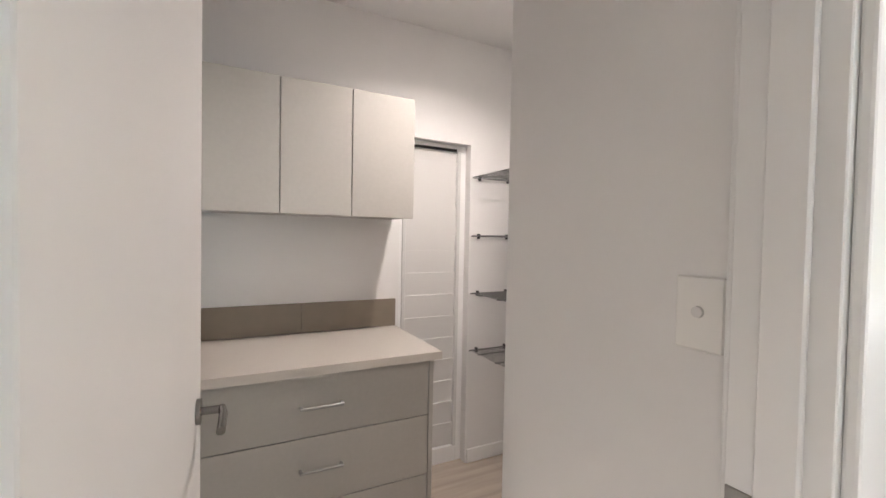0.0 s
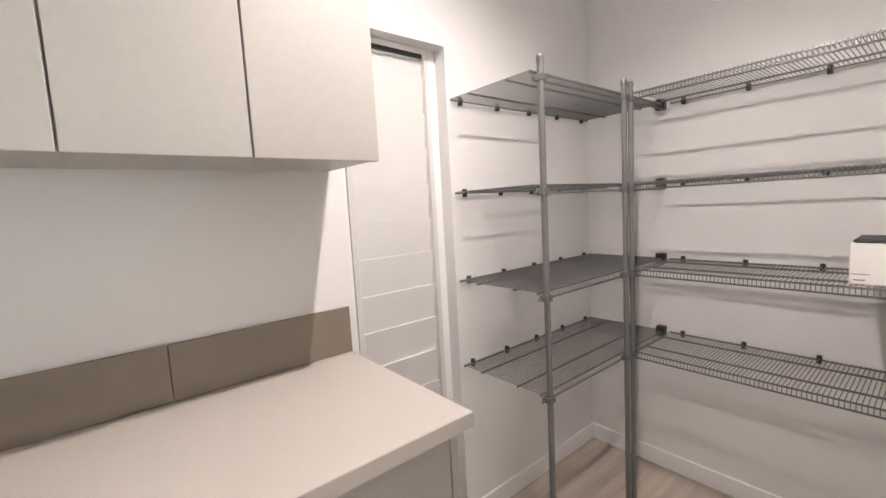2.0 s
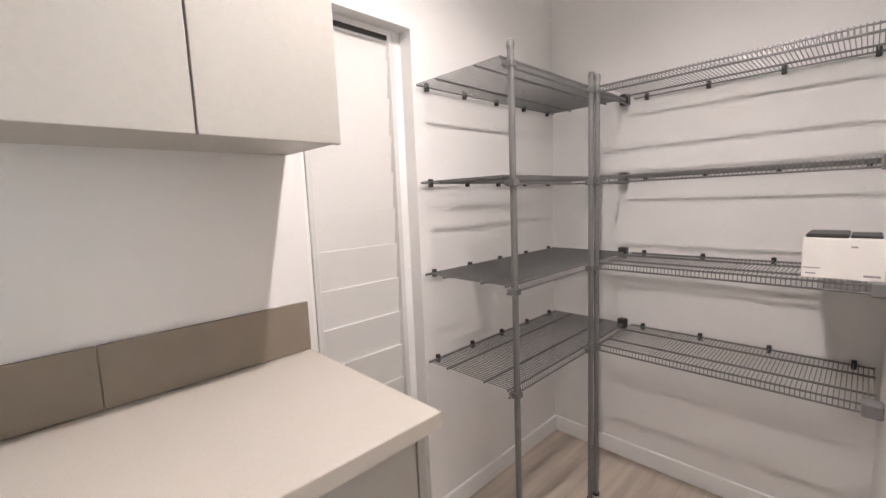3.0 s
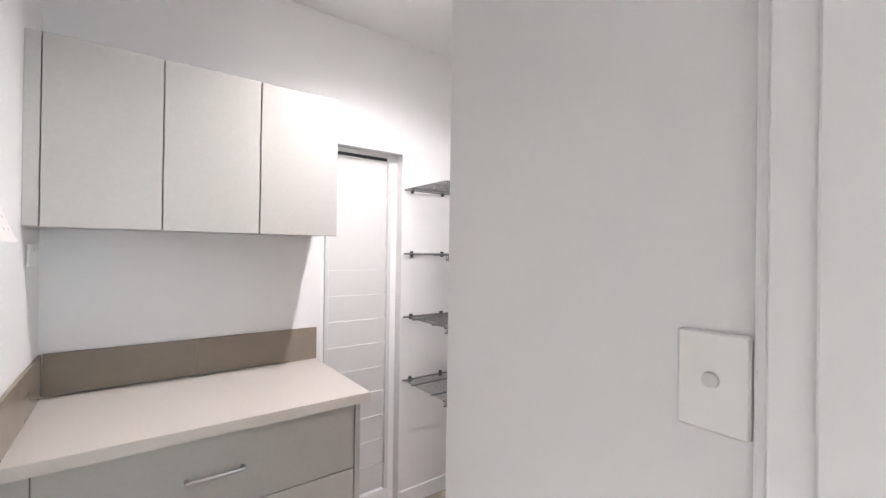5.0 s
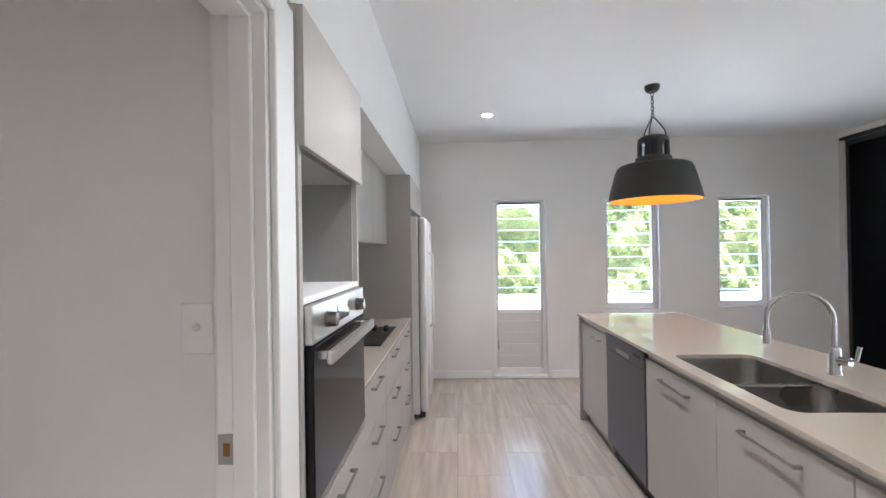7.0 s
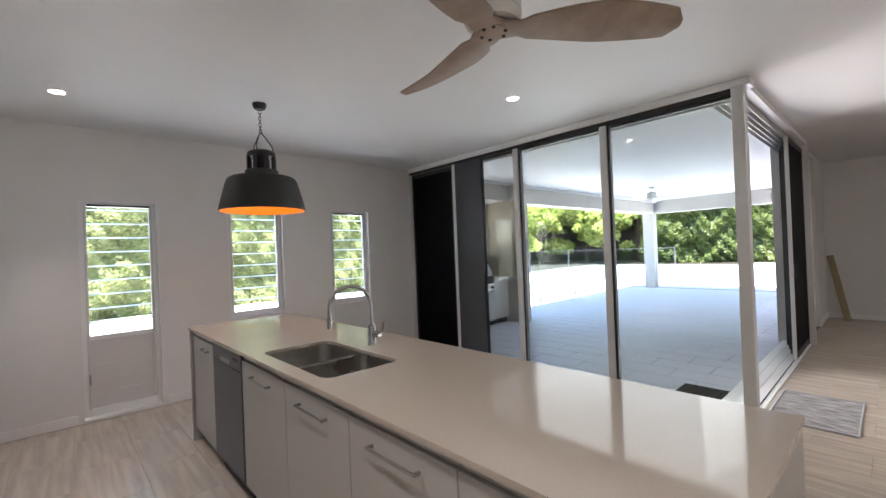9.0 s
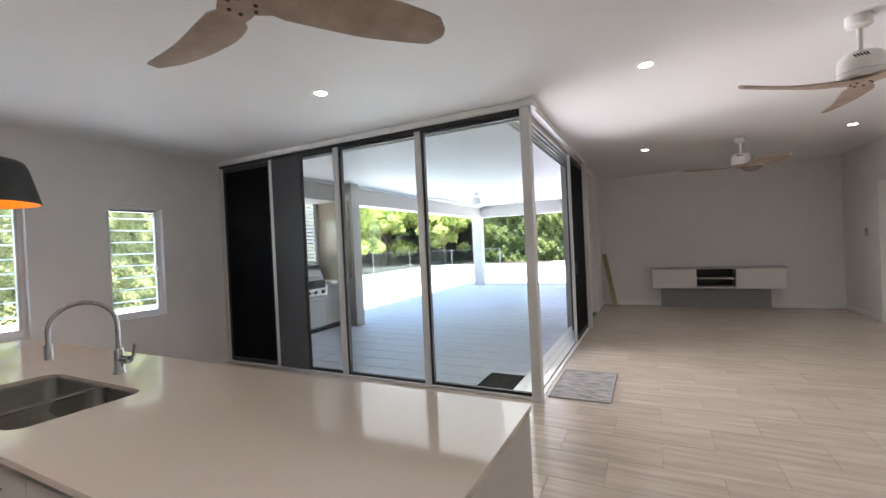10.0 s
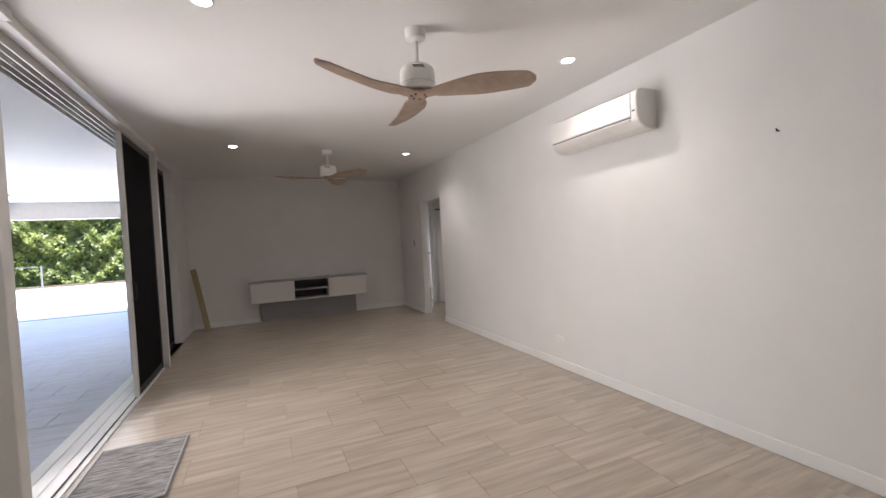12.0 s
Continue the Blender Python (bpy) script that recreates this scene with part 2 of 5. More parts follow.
def foliage(name, colour, dark, scale, through=0.4):
    """Leaf cover: light and dark leaves in drifts, part of the light passing through them."""
    m = material(name, colour, 0.45, grain=0.7, scale=scale, dark=dark)
    n, l = m.node_tree.nodes, m.node_tree.links
    p, tr, mx = n["Principled BSDF"], n.new("ShaderNodeBsdfTranslucent"), n.new("ShaderNodeMixShader")
    l.new(p.inputs["Base Color"].links[0].from_socket, tr.inputs["Color"])
    mx.inputs[0].default_value = through
    l.new(p.outputs[0], mx.inputs[1])
    l.new(tr.outputs[0], mx.inputs[2])
    l.new(mx.outputs[0], n["Material Output"].inputs["Surface"])
    return m


LEAF = foliage("dark_tree_leaf", (0.075, 0.12, 0.02), (0.018, 0.038, 0.010), 1.6)
LEAF2 = foliage("pale_leaf", (0.46, 0.50, 0.15), (0.17, 0.26, 0.05), 1.2)
# LEAF3: sun and window glare are put into this paler leaf colour
LEAF3 = foliage("sun_washed_leaf", (0.42, 0.43, 0.20), (0.25, 0.30, 0.11), 2.5, 0.45)
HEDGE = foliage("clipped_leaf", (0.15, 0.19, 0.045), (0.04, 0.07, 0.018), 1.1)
MULCH = material("bark_mulch", (0.055, 0.042, 0.030), 0.95, grain=0.5, scale=14, bump=0.8, bump_scale=40, stain=0.3)
BARK = material("bark", (0.12, 0.09, 0.07), 0.9, grain=0.5, scale=12)
DARKFENCE = material("dark_fence_board", (0.03, 0.027, 0.024), 0.8, grain=0.4, scale=10, stretch=(6, 6, 0.8))
BLUE = material("blue_cover", (0.05, 0.09, 0.13), 0.6, grain=0.3, scale=12)
GLASS = clear_glass("window_glass")
FENCEGLASS = clear_glass("fence_glass", (0.82, 0.89, 0.88), 0.4)
LOUVRE = clear_glass("louvre_glass", (0.93, 0.97, 0.97), 1.0)
GLASSEDGE = lit_edge("polished_glass_edge", (0.86, 0.93, 0.95))
MESH = see_through("black_security_mesh", (0.005, 0.005, 0.006), 0.025)
LAMPGLOW = glow("lamp_glow", (1.0, 0.92, 0.82), 9.0)
PENDGLOW = glow("bulb_glow", (1.0, 0.72, 0.35), 1.5)

# ---- builders ----
ORIGIN = {}


def thing(name, at, label, category, group="", kind=""):
    ob = new(name)
    ob.location = at
    ob.empty_display_size = 0.1
    ORIGIN[ob] = Vector(at)
    return tagged(ob, label, category, group, kind)


def mesh_of(name, bm, mat, at, smooth=False):
    bmesh.ops.translate(bm, verts=bm.verts[:], vec=-Vector(at))
    me = bpy.data.meshes.new(name)
    bm.to_mesh(me)
    bm.free()
    me.materials.append(mat)
    if smooth:
        for f in me.polygons:
            f.use_smooth = True
        me.set_sharp_from_angle(angle=radians(40))
    return me


def part(name, bm, mat, parent, label="", smooth=False):
    """One mesh under a thing or under a part; bm is in world places."""
    at = ORIGIN[parent]
    ob = new(name, mesh_of(name, bm, mat, at, smooth))
    ob.parent = parent
    ORIGIN[ob] = at
    return tagged(ob, label)


def solo(name, bm, mat, at, label, category, group="", kind="", smooth=False):
    ob = new(name, mesh_of(name, bm, mat, at, smooth))
    ob.location = at
    ORIGIN[ob] = Vector(at)
    return tagged(ob, label, category, group, kind)


def box(x0, x1, y0, y1, z0, z1, bevel=0.0, bm=None, seg=1):
    b = bmesh.new()
    bmesh.ops.create_cube(b, size=1)
    x0, x1, y0, y1, z0, z1 = min(x0, x1), max(x0, x1), min(y0, y1), max(y0, y1), min(z0, z1), max(z0, z1)
    bmesh.ops.scale(b, verts=b.verts[:], vec=(x1 - x0, y1 - y0, z1 - z0))
    bmesh.ops.translate(b, verts=b.verts[:], vec=((x0 + x1) / 2, (y0 + y1) / 2, (z0 + z1) / 2))
    if bevel:
        bmesh.ops.bevel(b, geom=b.edges[:], offset=bevel, segments=seg, affect="EDGES", profile=0.5)
    return join(bm, b)


def join(bm, b):
    """b joined into bm, or b itself where bm is None."""
    if bm is None:
        return b
    me = bpy.data.meshes.new("tmp")
    b.to_mesh(me)
    b.free()
    bm.from_mesh(me)
    bpy.data.meshes.remove(me)
    return bm


def sweep(points, r, seg=8, bm=None):
    """A round bar along points."""
    b = bmesh.new()
    pts = [Vector(p) for p in points]
    rings, side = [], None
    for i, p in enumerate(pts):
        d = (pts[min(i + 1, len(pts) - 1)] - pts[max(i - 1, 0)]).normalized()
        if side is None:
            side = d.orthogonal().normalized()
        side = (side - d * side.dot(d)).normalized()
        up = d.cross(side)
        rings.append([b.verts.new(p + r * (math.cos(a) * side + math.sin(a) * up)) for a in (2 * math.pi * k / seg for k in range(seg))])
    for q, s in zip(rings, rings[1:]):
        for k in range(seg):
            b.faces.new((q[k], q[(k + 1) % seg], s[(k + 1) % seg], s[k]))
    b.faces.new(rings[0][::-1])
    b.faces.new(rings[-1])
    return join(bm, b)


def lathe(profile, x, y, seg=32, bm=None, cap=True):
    """Rings (radius, z) turned round the upright line through x, y."""
    b = bmesh.new()
    rings = [[b.verts.new((x + r * math.cos(2 * math.pi * k / seg), y + r * math.sin(2 * math.pi * k / seg), z)) for k in range(seg)] for r, z in profile]
    for q, s in zip(rings, rings[1:]):
        for k in range(seg):
            b.faces.new((q[k], q[(k + 1) % seg], s[(k + 1) % seg], s[k]))
    if cap and profile[0][0] > 1e-4:
        b.faces.new(rings[0][::-1])
    if cap and profile[-1][0] > 1e-4:
        b.faces.new(rings[-1])
    bmesh.ops.remove_doubles(b, verts=b.verts[:], dist=1e-5)
    bmesh.ops.recalc_face_normals(b, faces=b.faces[:])
    return join(bm, b)


def structure(name, bm, mat, label, category="wall"):
    return solo(name, bm, mat, (0, 0, 0), label, category, kind="structure")


def wall_with_holes(axis, c0, c1, a0, a1, z0, z1, holes):
    """A wall between c0 and c1 thick, from a0 to a1 long, with holes (a, a, z, z) through it."""
    bm = bmesh.new()
    cuts = sorted({a0, a1, *[h for q in holes for h in q[:2]]})
    for u, v in zip(cuts, cuts[1:]):
        spans, here = [], [q for q in holes if q[0] <= u + 1e-6 and q[1] >= v - 1e-6]
        low = z0
        for q in sorted(here, key=lambda q: q[2]):
            if q[2] > low + 1e-6:
                spans.append((low, q[2]))
            low = q[3]
        if z1 > low + 1e-6:
            spans.append((low, z1))
        for s, e in spans:
            if axis == "x":
                box(u, v, c0, c1, s, e, bm=bm)
            else:
                box(c0, c1, u, v, s, e, bm=bm)
    bmesh.ops.remove_doubles(bm, verts=bm.verts[:], dist=1e-5)
    return bm

# ---- structure ----
XE, XW, YG, YTV = 5.28, -3.05, -3.82, -9.82
HEAD = 2.69
XC = 0.98
structure("wall_pantry_back", wall_with_holes("x", 2.975, 3.12, 0.44, 3.17, 0, 2.9, [(1.585, 2.052, 0.0, 2.008)]), WALL, "off-white painted plaster wall behind the pantry bench")
structure("wall_pantry_side", box(0.44, 0.56, 1.082, 2.975, 0, 2.9), WALL, "off-white painted pantry wall with a calendar")
structure("wall_pantry_end", box(3.05, 3.17, 1.56, 2.975, 0, 2.9), WALL, "off-white pantry wall behind wire shelving")
structure("wall_kitchen_back", wall_with_holes("x", 1.56, 1.68, 1.404, 5.43, 0, 2.9, []), WALL, "off-white wall between kitchen and pantry")
structure("wall_switch", box(1.404, 1.498, 1.082, 1.56, 0, 2.9), WALL, "off-white painted wall return with a light switch")
structure("wall_north", wall_with_holes("x", 0.955, 1.08, -3.17, 1.498, 0, 2.9, [(0.545, 1.395, 0.0, 2.07)]), WALL, "off-white wall with the pantry doorway")
structure("wall_east", wall_with_holes("y", XE, 5.43, -3.90, 1.56, 0, 2.9,
          [(-0.508, 0.105, 0.0, 2.065), (-1.797, -1.168, 0.788, 2.062), (-3.035, -2.445, 0.80, 2.062)]), WALL, "pale grey painted wall with louvred openings")
structure("wall_west", wall_with_holes("y", -3.17, XW, -9.94, 1.08, 0, 2.9, [(-8.52, -7.56, 0.0, 2.13)]), WALL, "long off-white living room wall")
structure("wall_south", box(-3.05, 1.12, -9.94, YTV, 0, 2.9), WALL, "off-white living room end wall")
structure("wall_living_east", box(1.0, 1.20, YTV, -8.72, 0, 2.9), WALL, "off-white wall beside the sliding doors")
structure("wall_recess", box(1.15, 1.20, -8.719, -7.246, 0, 2.9), WALL, "wall of the recess behind the stacked doors")
structure("recess_lintel", box(1.0, 1.149, -8.719, -7.246, HEAD, 2.9), WALL, "off-white lintel over the recess", "lintel")
structure("ceiling", box(-3.05, XE, YTV, 1.56, CEIL, CEIL + 0.12), CEILING, "white square-set plaster ceiling", "ceiling")
structure("ceiling_pantry", box(0.56, 3.05, 1.082, 2.975, PCEIL, PCEIL + 0.1), CEILING, "white pantry ceiling", "ceiling")
structure("roof_slab", box(-6.0, 5.8, -13.0, 3.3, 2.93, 3.05), RENDERED, "plain roof over the house", "roof")
bm = box(1.498, XE, 0.945, 1.56, 2.147, CEIL)
structure("bulkhead", bm, WALL, "white plaster bulkhead above kitchen cabinets", "bulkhead")
# hall beyond the living room
structure("wall_hall_far", box(-5.6, -3.17, -12.6, -12.45, 0, 2.6), WALL, "off-white hall end wall")
structure("wall_hall_side", box(-3.17, -3.05, -12.45, -9.94, 0, 2.6), WALL, "off-white hall wall")
structure("wall_hall_west", box(-5.7, -5.6, -12.6, -7.2, 0, 2.6), WALL, "off-white hall wall")
structure("wall_hall_near", box(-5.6, -3.17, -7.36, -7.2, 0, 2.6), WALL, "off-white hall wall")
structure("wall_hall_nib", box(-5.6, -3.74, -9.75, -9.6, 0, 2.6), WALL, "off-white hall nib wall")
structure("ceiling_hall", box(-5.6, -3.17, -12.45, -7.36, 2.45, 2.55), CEILING, "white hall ceiling", "ceiling")

# trims
def skirting(name, x0, x1, y0, y1):
    b = box(x0, x1, y0, y1, 0.002, 0.09, 0.003)
    return structure(name, b, TRIM, "white painted skirting board", "skirting")


skirting("baseboard", -3.05, 0.46, 0.94, 0.955)
skirting("baseboard", XE - 0.014, XE, 0.15, 0.94)
skirting("baseboard", XE - 0.014, XE, -3.80, -0.545)
skirting("baseboard", XW, XW + 0.014, -7.56, 0.94)
skirting("baseboard", XW, XW + 0.014, -9.82, -8.52)
skirting("baseboard", -3.036, -1.99, YTV, YTV + 0.014)
skirting("baseboard", -0.13, 0.986, YTV, YTV + 0.014)
skirting("baseboard", 0.986, 1.0, YTV, -8.722)
skirting("baseboard", 2.06, 3.05, 2.961, 2.975)
skirting("baseboard", 3.036, 3.05, 1.694, 2.961)
skirting("baseboard", 1.404, 3.05, 1.68, 1.694)

# pantry doorway: jambs, stops and casing
b = box(0.545, 0.571, 0.955, 1.08, 0.003, 2.044, 0.002)
box(1.369, 1.395, 0.955, 1.08, 0.003, 2.044, 0.002, bm=b)
box(0.545, 1.395, 0.955, 1.08, 2.044, 2.07, 0.002, bm=b)
jamb = structure("door_1", b, TRIM, "white painted pantry door frame", "door frame")
b = box(0.571, 0.583, 0.985, 1.038, 0.003, 2.032, 0.003)
box(1.357, 1.369, 0.985, 1.038, 0.003, 2.032, 0.003, bm=b)
box(0.571, 1.369, 0.985, 1.038, 2.032, 2.044, 0.003, bm=b)
part("door_stop", b, TRIM, jamb)
for yy, y2, nm in ((0.955, 0.937, "casing"), (1.08, 1.096, "casing")):
    for q in ((0.49, 0.556, 0.003, 2.12), (1.384, 1.498 if yy < 1 else 1.403, 0.003, 2.12), (0.556, 1.384, 2.058, 2.12)):
        b = box(q[0], q[1], yy, y2, q[2], q[3], 0.005, seg=2)
        part(nm, b, TRIM, jamb)
b = box(1.3655, 1.369, 1.040, 1.077, 1.0, 1.07, 0.0012)
strike = part("striker_plate", b, STEEL, jamb, "worn metal striker plate")
part("latch_hole", box(1.3645, 1.3656, 1.048, 1.064, 1.02, 1.05), material("worn_brass", (0.30, 0.15, 0.06), 0.5, metal=0.6, grain=0.3), strike)

# pantry door leaf, swung open along the side wall
door = thing("pantry_door", (0.575, 1.043, 0.0), "open flush door painted white with a satin lever", "door")
leaf = part("door_leaf", box(0.573, 0.610, 1.043, 1.863, 0.012, 2.03, 0.002), DOORPAINT, door)
hy, hz = 1.79, 1.03
rose = part("handle_rose", sweep([(0.6095, hy, hz), (0.619, hy, hz)], 0.028, 28), SATIN, leaf, smooth=True)
b = sweep([(0.614, hy, hz), (0.664, hy, hz)], 0.009, 12)
sweep([(0.659, hy + 0.008, hz), (0.665, hy - 0.03, hz), (0.666, hy - 0.12, hz)], 0.009, 10, bm=b)
part("lever", b, SATIN, leaf, "satin metal lever handle", True)
part("latch", box(0.582, 0.601, 1.863, 1.867, hz - 0.04, hz + 0.04, 0.001), STEEL, leaf)
for z in (0.25, 1.05, 1.8):
    part("hinge", sweep([(0.5765, 1.041, z - 0.045), (0.5765, 1.041, z + 0.045)], 0.005), STEEL, door, smooth=True)
door.rotation_euler.z = radians(-3.2)


# ---- louvred units ----
def louvre_unit(name, wall_axis, wall_face, out, a0, a1, z0, z1, glass_from, pitch, label, base=0.06):
    """A louvred door or window set back in its reveal. out: which way the outside lies along the wall's normal."""
    d = 0.075 * out
    def bx(u0, u1, n0, n1, s0, s1, bev=0.0, bm=None):
        n0, n1 = wall_face + n0 * out, wall_face + n1 * out
        return box(u0, u1, n0, n1, s0, s1, bev, bm) if wall_axis == "x" else box(n0, n1, u0, u1, s0, s1, bev, bm)
    at = ((a0 + a1) / 2, wall_face + d, z0) if wall_axis == "x" else (wall_face + d, (a0 + a1) / 2, z0)
    t = thing(name, at, label, "louvre window", kind="structure")
    f = bx(a0, a0 + 0.04, 0.06, 0.12, z0, z1, 0.002)
    bx(a1 - 0.04, a1, 0.06, 0.12, z0, z1, 0.002, f)
    bx(a0 + 0.04, a1 - 0.04, 0.06, 0.12, z1 - 0.045, z1, 0.002, f)
    bx(a0 + 0.04, a1 - 0.04, 0.06, 0.12, z0, z0 + base, 0.002, f)
    part("window_frame", f, TRIM, t)
    for u in (a0 + 0.0395, a1 - 0.0615):
        part("blade_channel", bx(u, u + 0.022, 0.052, 0.098, z0 + base, z1 - 0.045, 0.002), ALU, t)
    part("insect_screen_gap", bx(a0 + 0.05, a1 - 0.07, 0.052, 0.060, z1 - 0.042, z1 - 0.026), BLACK, t)
    z = z0 + base
    while z < z1 - 0.06:
        top = min(z + pitch, z1 - 0.05)
        clear = z >= glass_from - 0.01
        b = bmesh.new()
        # a thin blade, its foot inside and its head leaning out
        n0, n1 = (0.072, 0.088) if clear else (0.081, 0.067)
        th = 0.006 if clear else 0.009
        vs = []
        for n, s in ((n0, z + 0.001), (n0 + th, z + 0.001), (n1 + th, top + 0.012), (n1, top + 0.012)):
            for u in (a0 + 0.052, a1 - 0.052):
                nn = wall_face + n * out
                vs.append(b.verts.new((u, nn, s) if wall_axis == "x" else (nn, u, s)))
        for i in range(4):
            j = (i + 1) % 4
            b.faces.new((vs[2 * i], vs[2 * i + 1], vs[2 * j + 1], vs[2 * j]))
        b.faces.new((vs[0], vs[2], vs[4], vs[6]))
        b.faces.new((vs[1], vs[3], vs[5], vs[7]))
        bmesh.ops.recalc_face_normals(b, faces=b.faces[:])
        ob = part("louvre_blade", b, LOUVRE if clear else BLADEPAINT, t)
        if clear:
            ob.visible_shadow = False
            e = bx(a0 + 0.052, a1 - 0.052, 0.066, 0.0725 + th, z - 0.009, z + 0.005)
            part("blade_edge", e, GLASSEDGE, ob)
        z += pitch
    return t


louvre_unit("door_2", "x", 2.975, 1, 1.585, 2.052, 0.0, 2.008, 9, 0.1375, "closed white louvred door in the pantry", 0.10)
kd = louvre_unit("door_3", "y", XE, 1, -0.508, 0.105, 0.0, 2.065, 0.78, 0.135, "narrow white door with clear glass louvres over a solid panel", 0.10)
part("door_handle", box(XE + 0.03, XE + 0.055, 0.045, 0.06, 0.33, 0.43, 0.004), STEEL, kd)
part("mid_rail", box(XE + 0.062, XE + 0.118, -0.468, 0.065, 0.745, 0.785, 0.002), TRIM, kd)
louvre_unit("window_1", "y", XE, 1, -1.797, -1.168, 0.788, 2.062, 0, 0.135, "white framed clear glass louvre window")
louvre_unit("window_2", "y", XE, 1, -3.035, -2.445, 0.80, 2.062, 0, 0.135, "white framed clear glass louvre window")
structure("sill", box(XE - 0.022, XE + 0.058, -0.507, 0.104, 0.002, 0.032, 0.004), TRIM, "pale door sill", "sill")

# ---- sliding glass wall ----
def stile(name, x0, x1, y0, y1, z0, z1, parent, mat=ALU):
    return part(name, box(x0, x1, y0, y1, z0, z1, 0.003), mat, parent)


glz = thing("window_3", (3.1, YG, 0), "tall sliding glass doors in pale aluminium frames", "glass doors", kind="structure")
part("head_beam", box(0.90, XE, YG - 0.14, YG + 0.03, HEAD, CEIL - 0.001, 0.003), TRIM, glz)
part("head_track", box(1.0, XE, YG - 0.12, YG + 0.006, HEAD - 0.045, HEAD, 0.002), DARKALU, glz)
part("head_fin", box(1.0, XE, YG - 0.135, YG - 0.125, HEAD - 0.075, HEAD, 0.001), ALU, glz)
part("sill_track", box(1.0, XE, YG - 0.12, YG + 0.02, 0.0, 0.022, 0.003), ALU, glz)
for yy in (YG - 0.015, YG - 0.055, YG - 0.095):
    part("track_rib", box(1.0, XE, yy - 0.003, yy + 0.003, 0.022, 0.032), DARKALU, glz)
for x in (2.12, 3.215, 4.27):
    st = stile("mullion", x - 0.035, x + 0.035, YG - 0.05, YG + 0.02, 0.022, HEAD - 0.04, glz)
    part("gasket", box(x - 0.062, x - 0.0355, YG - 0.045, YG + 0.0, 0.024, HEAD - 0.042), DARKALU, st)
stile("jamb", 5.215, XE - 0.001, YG - 0.06, YG + 0.02, 0.022, HEAD - 0.04, glz)
part("corner_post", box(XC - 0.045, XC + 0.045, YG - 0.05, YG + 0.045, 0.0, HEAD, 0.004), ALU, glz)
for x0, x1 in ((1.027, 2.056), (2.157, 3.15), (3.252, 4.205)):
    g = part("glass_pane", box(x0, x1, YG - 0.026, YG - 0.018, 0.03, HEAD - 0.045), GLASS, glz)
    g.visible_shadow = False
    part("bottom_rail", box(x0, x1, YG - 0.035, YG - 0.008, 0.023, 0.052, 0.002), DARKALU, glz)
    part("top_rail", box(x0, x1, YG - 0.035, YG - 0.008, HEAD - 0.075, HEAD - 0.046, 0.002), DARKALU, glz)
g = part("glass_pane", box(4.31, 5.21, YG - 0.045, YG - 0.039, 0.03, HEAD - 0.045), GLASS, glz)
scr = thing("security_screen_door", (4.76, YG, 0.03), "black mesh security screen in a charcoal frame", "screen door")
part("mesh", box(4.34, 5.18, YG - 0.012, YG - 0.010, 0.07, HEAD - 0.09), MESH, scr)
for q in ((4.306, 4.345), (5.175, 5.213)):
    part("frame_stile", box(q[0], q[1], YG - 0.022, YG - 0.002, 0.034, HEAD - 0.05, 0.002), DARKALU, scr)
for q in ((0.034, 0.08), (HEAD - 0.10, HEAD - 0.05)):
    part("frame_rail", box(4.345, 5.175, YG - 0.022, YG - 0.002, q[0], q[1], 0.002), DARKALU, scr)
# pleated fly screen pulled a little way out
ps = thing("pleated_fly_screen", (4.05, YG, 0.03), "dark grey pleated fly screen partly drawn", "fly screen")
b = bmesh.new()
prev = None
for k in range(15):
    x = 4.225 - k * 0.0335 - (0.020 if k % 2 else 0.0)
    y = YG + (0.004 if k % 2 else 0.042)
    cur = (b.verts.new((x, y, 0.04)), b.verts.new((x, y, HEAD - 0.05)))
    if prev:
        b.faces.new((prev[0], cur[0], cur[1], prev[1]))
    prev = cur
part("pleats", b, see_through("fly_screen_cloth", (0.11, 0.115, 0.125), 0.04), ps)
ls = part("leading_bar", box(3.733, 3.757, YG - 0.003, YG + 0.03, 0.034, HEAD - 0.05, 0.003), DARKALU, ps)
part("pull", box(3.737, 3.753, YG + 0.03, YG + 0.045, 1.02, 1.16, 0.004), BLACK, ls)

# open side: head, tracks, sill and the stacked panels
sid = thing("window_4", (XC, -5.5, 0), "open corner of the sliding doors with bare tracks", "glass doors", kind="structure")
part("head_beam", box(0.925, 1.0, -7.24, YG - 0.145, HEAD, CEIL - 0.001, 0.003), TRIM, sid)
part("head_soffit", box(1.0, 1.30, -7.24, YG - 0.145, HEAD + 0.02, CEIL - 0.001, 0.003), ALU, sid)
for k in range(5):
    x = 1.015 + 0.052 * k
    part("head_fin", box(x, x + 0.008, -7.24, YG - 0.145, HEAD - 0.05, HEAD + 0.02), ALU, sid)
part("sill_plate", box(0.955, 1.27, -7.24, YG - 0.125, -0.012, 0.010, 0.002), TRIM, sid)
for k in range(3):
    x = 0.995 + 0.09 * k
    part("track_rib", box(x, x + 0.008, -7.24, YG - 0.125, 0.010, 0.018 if k == 0 else 0.013), DARKALU if k == 0 else ALU, sid)
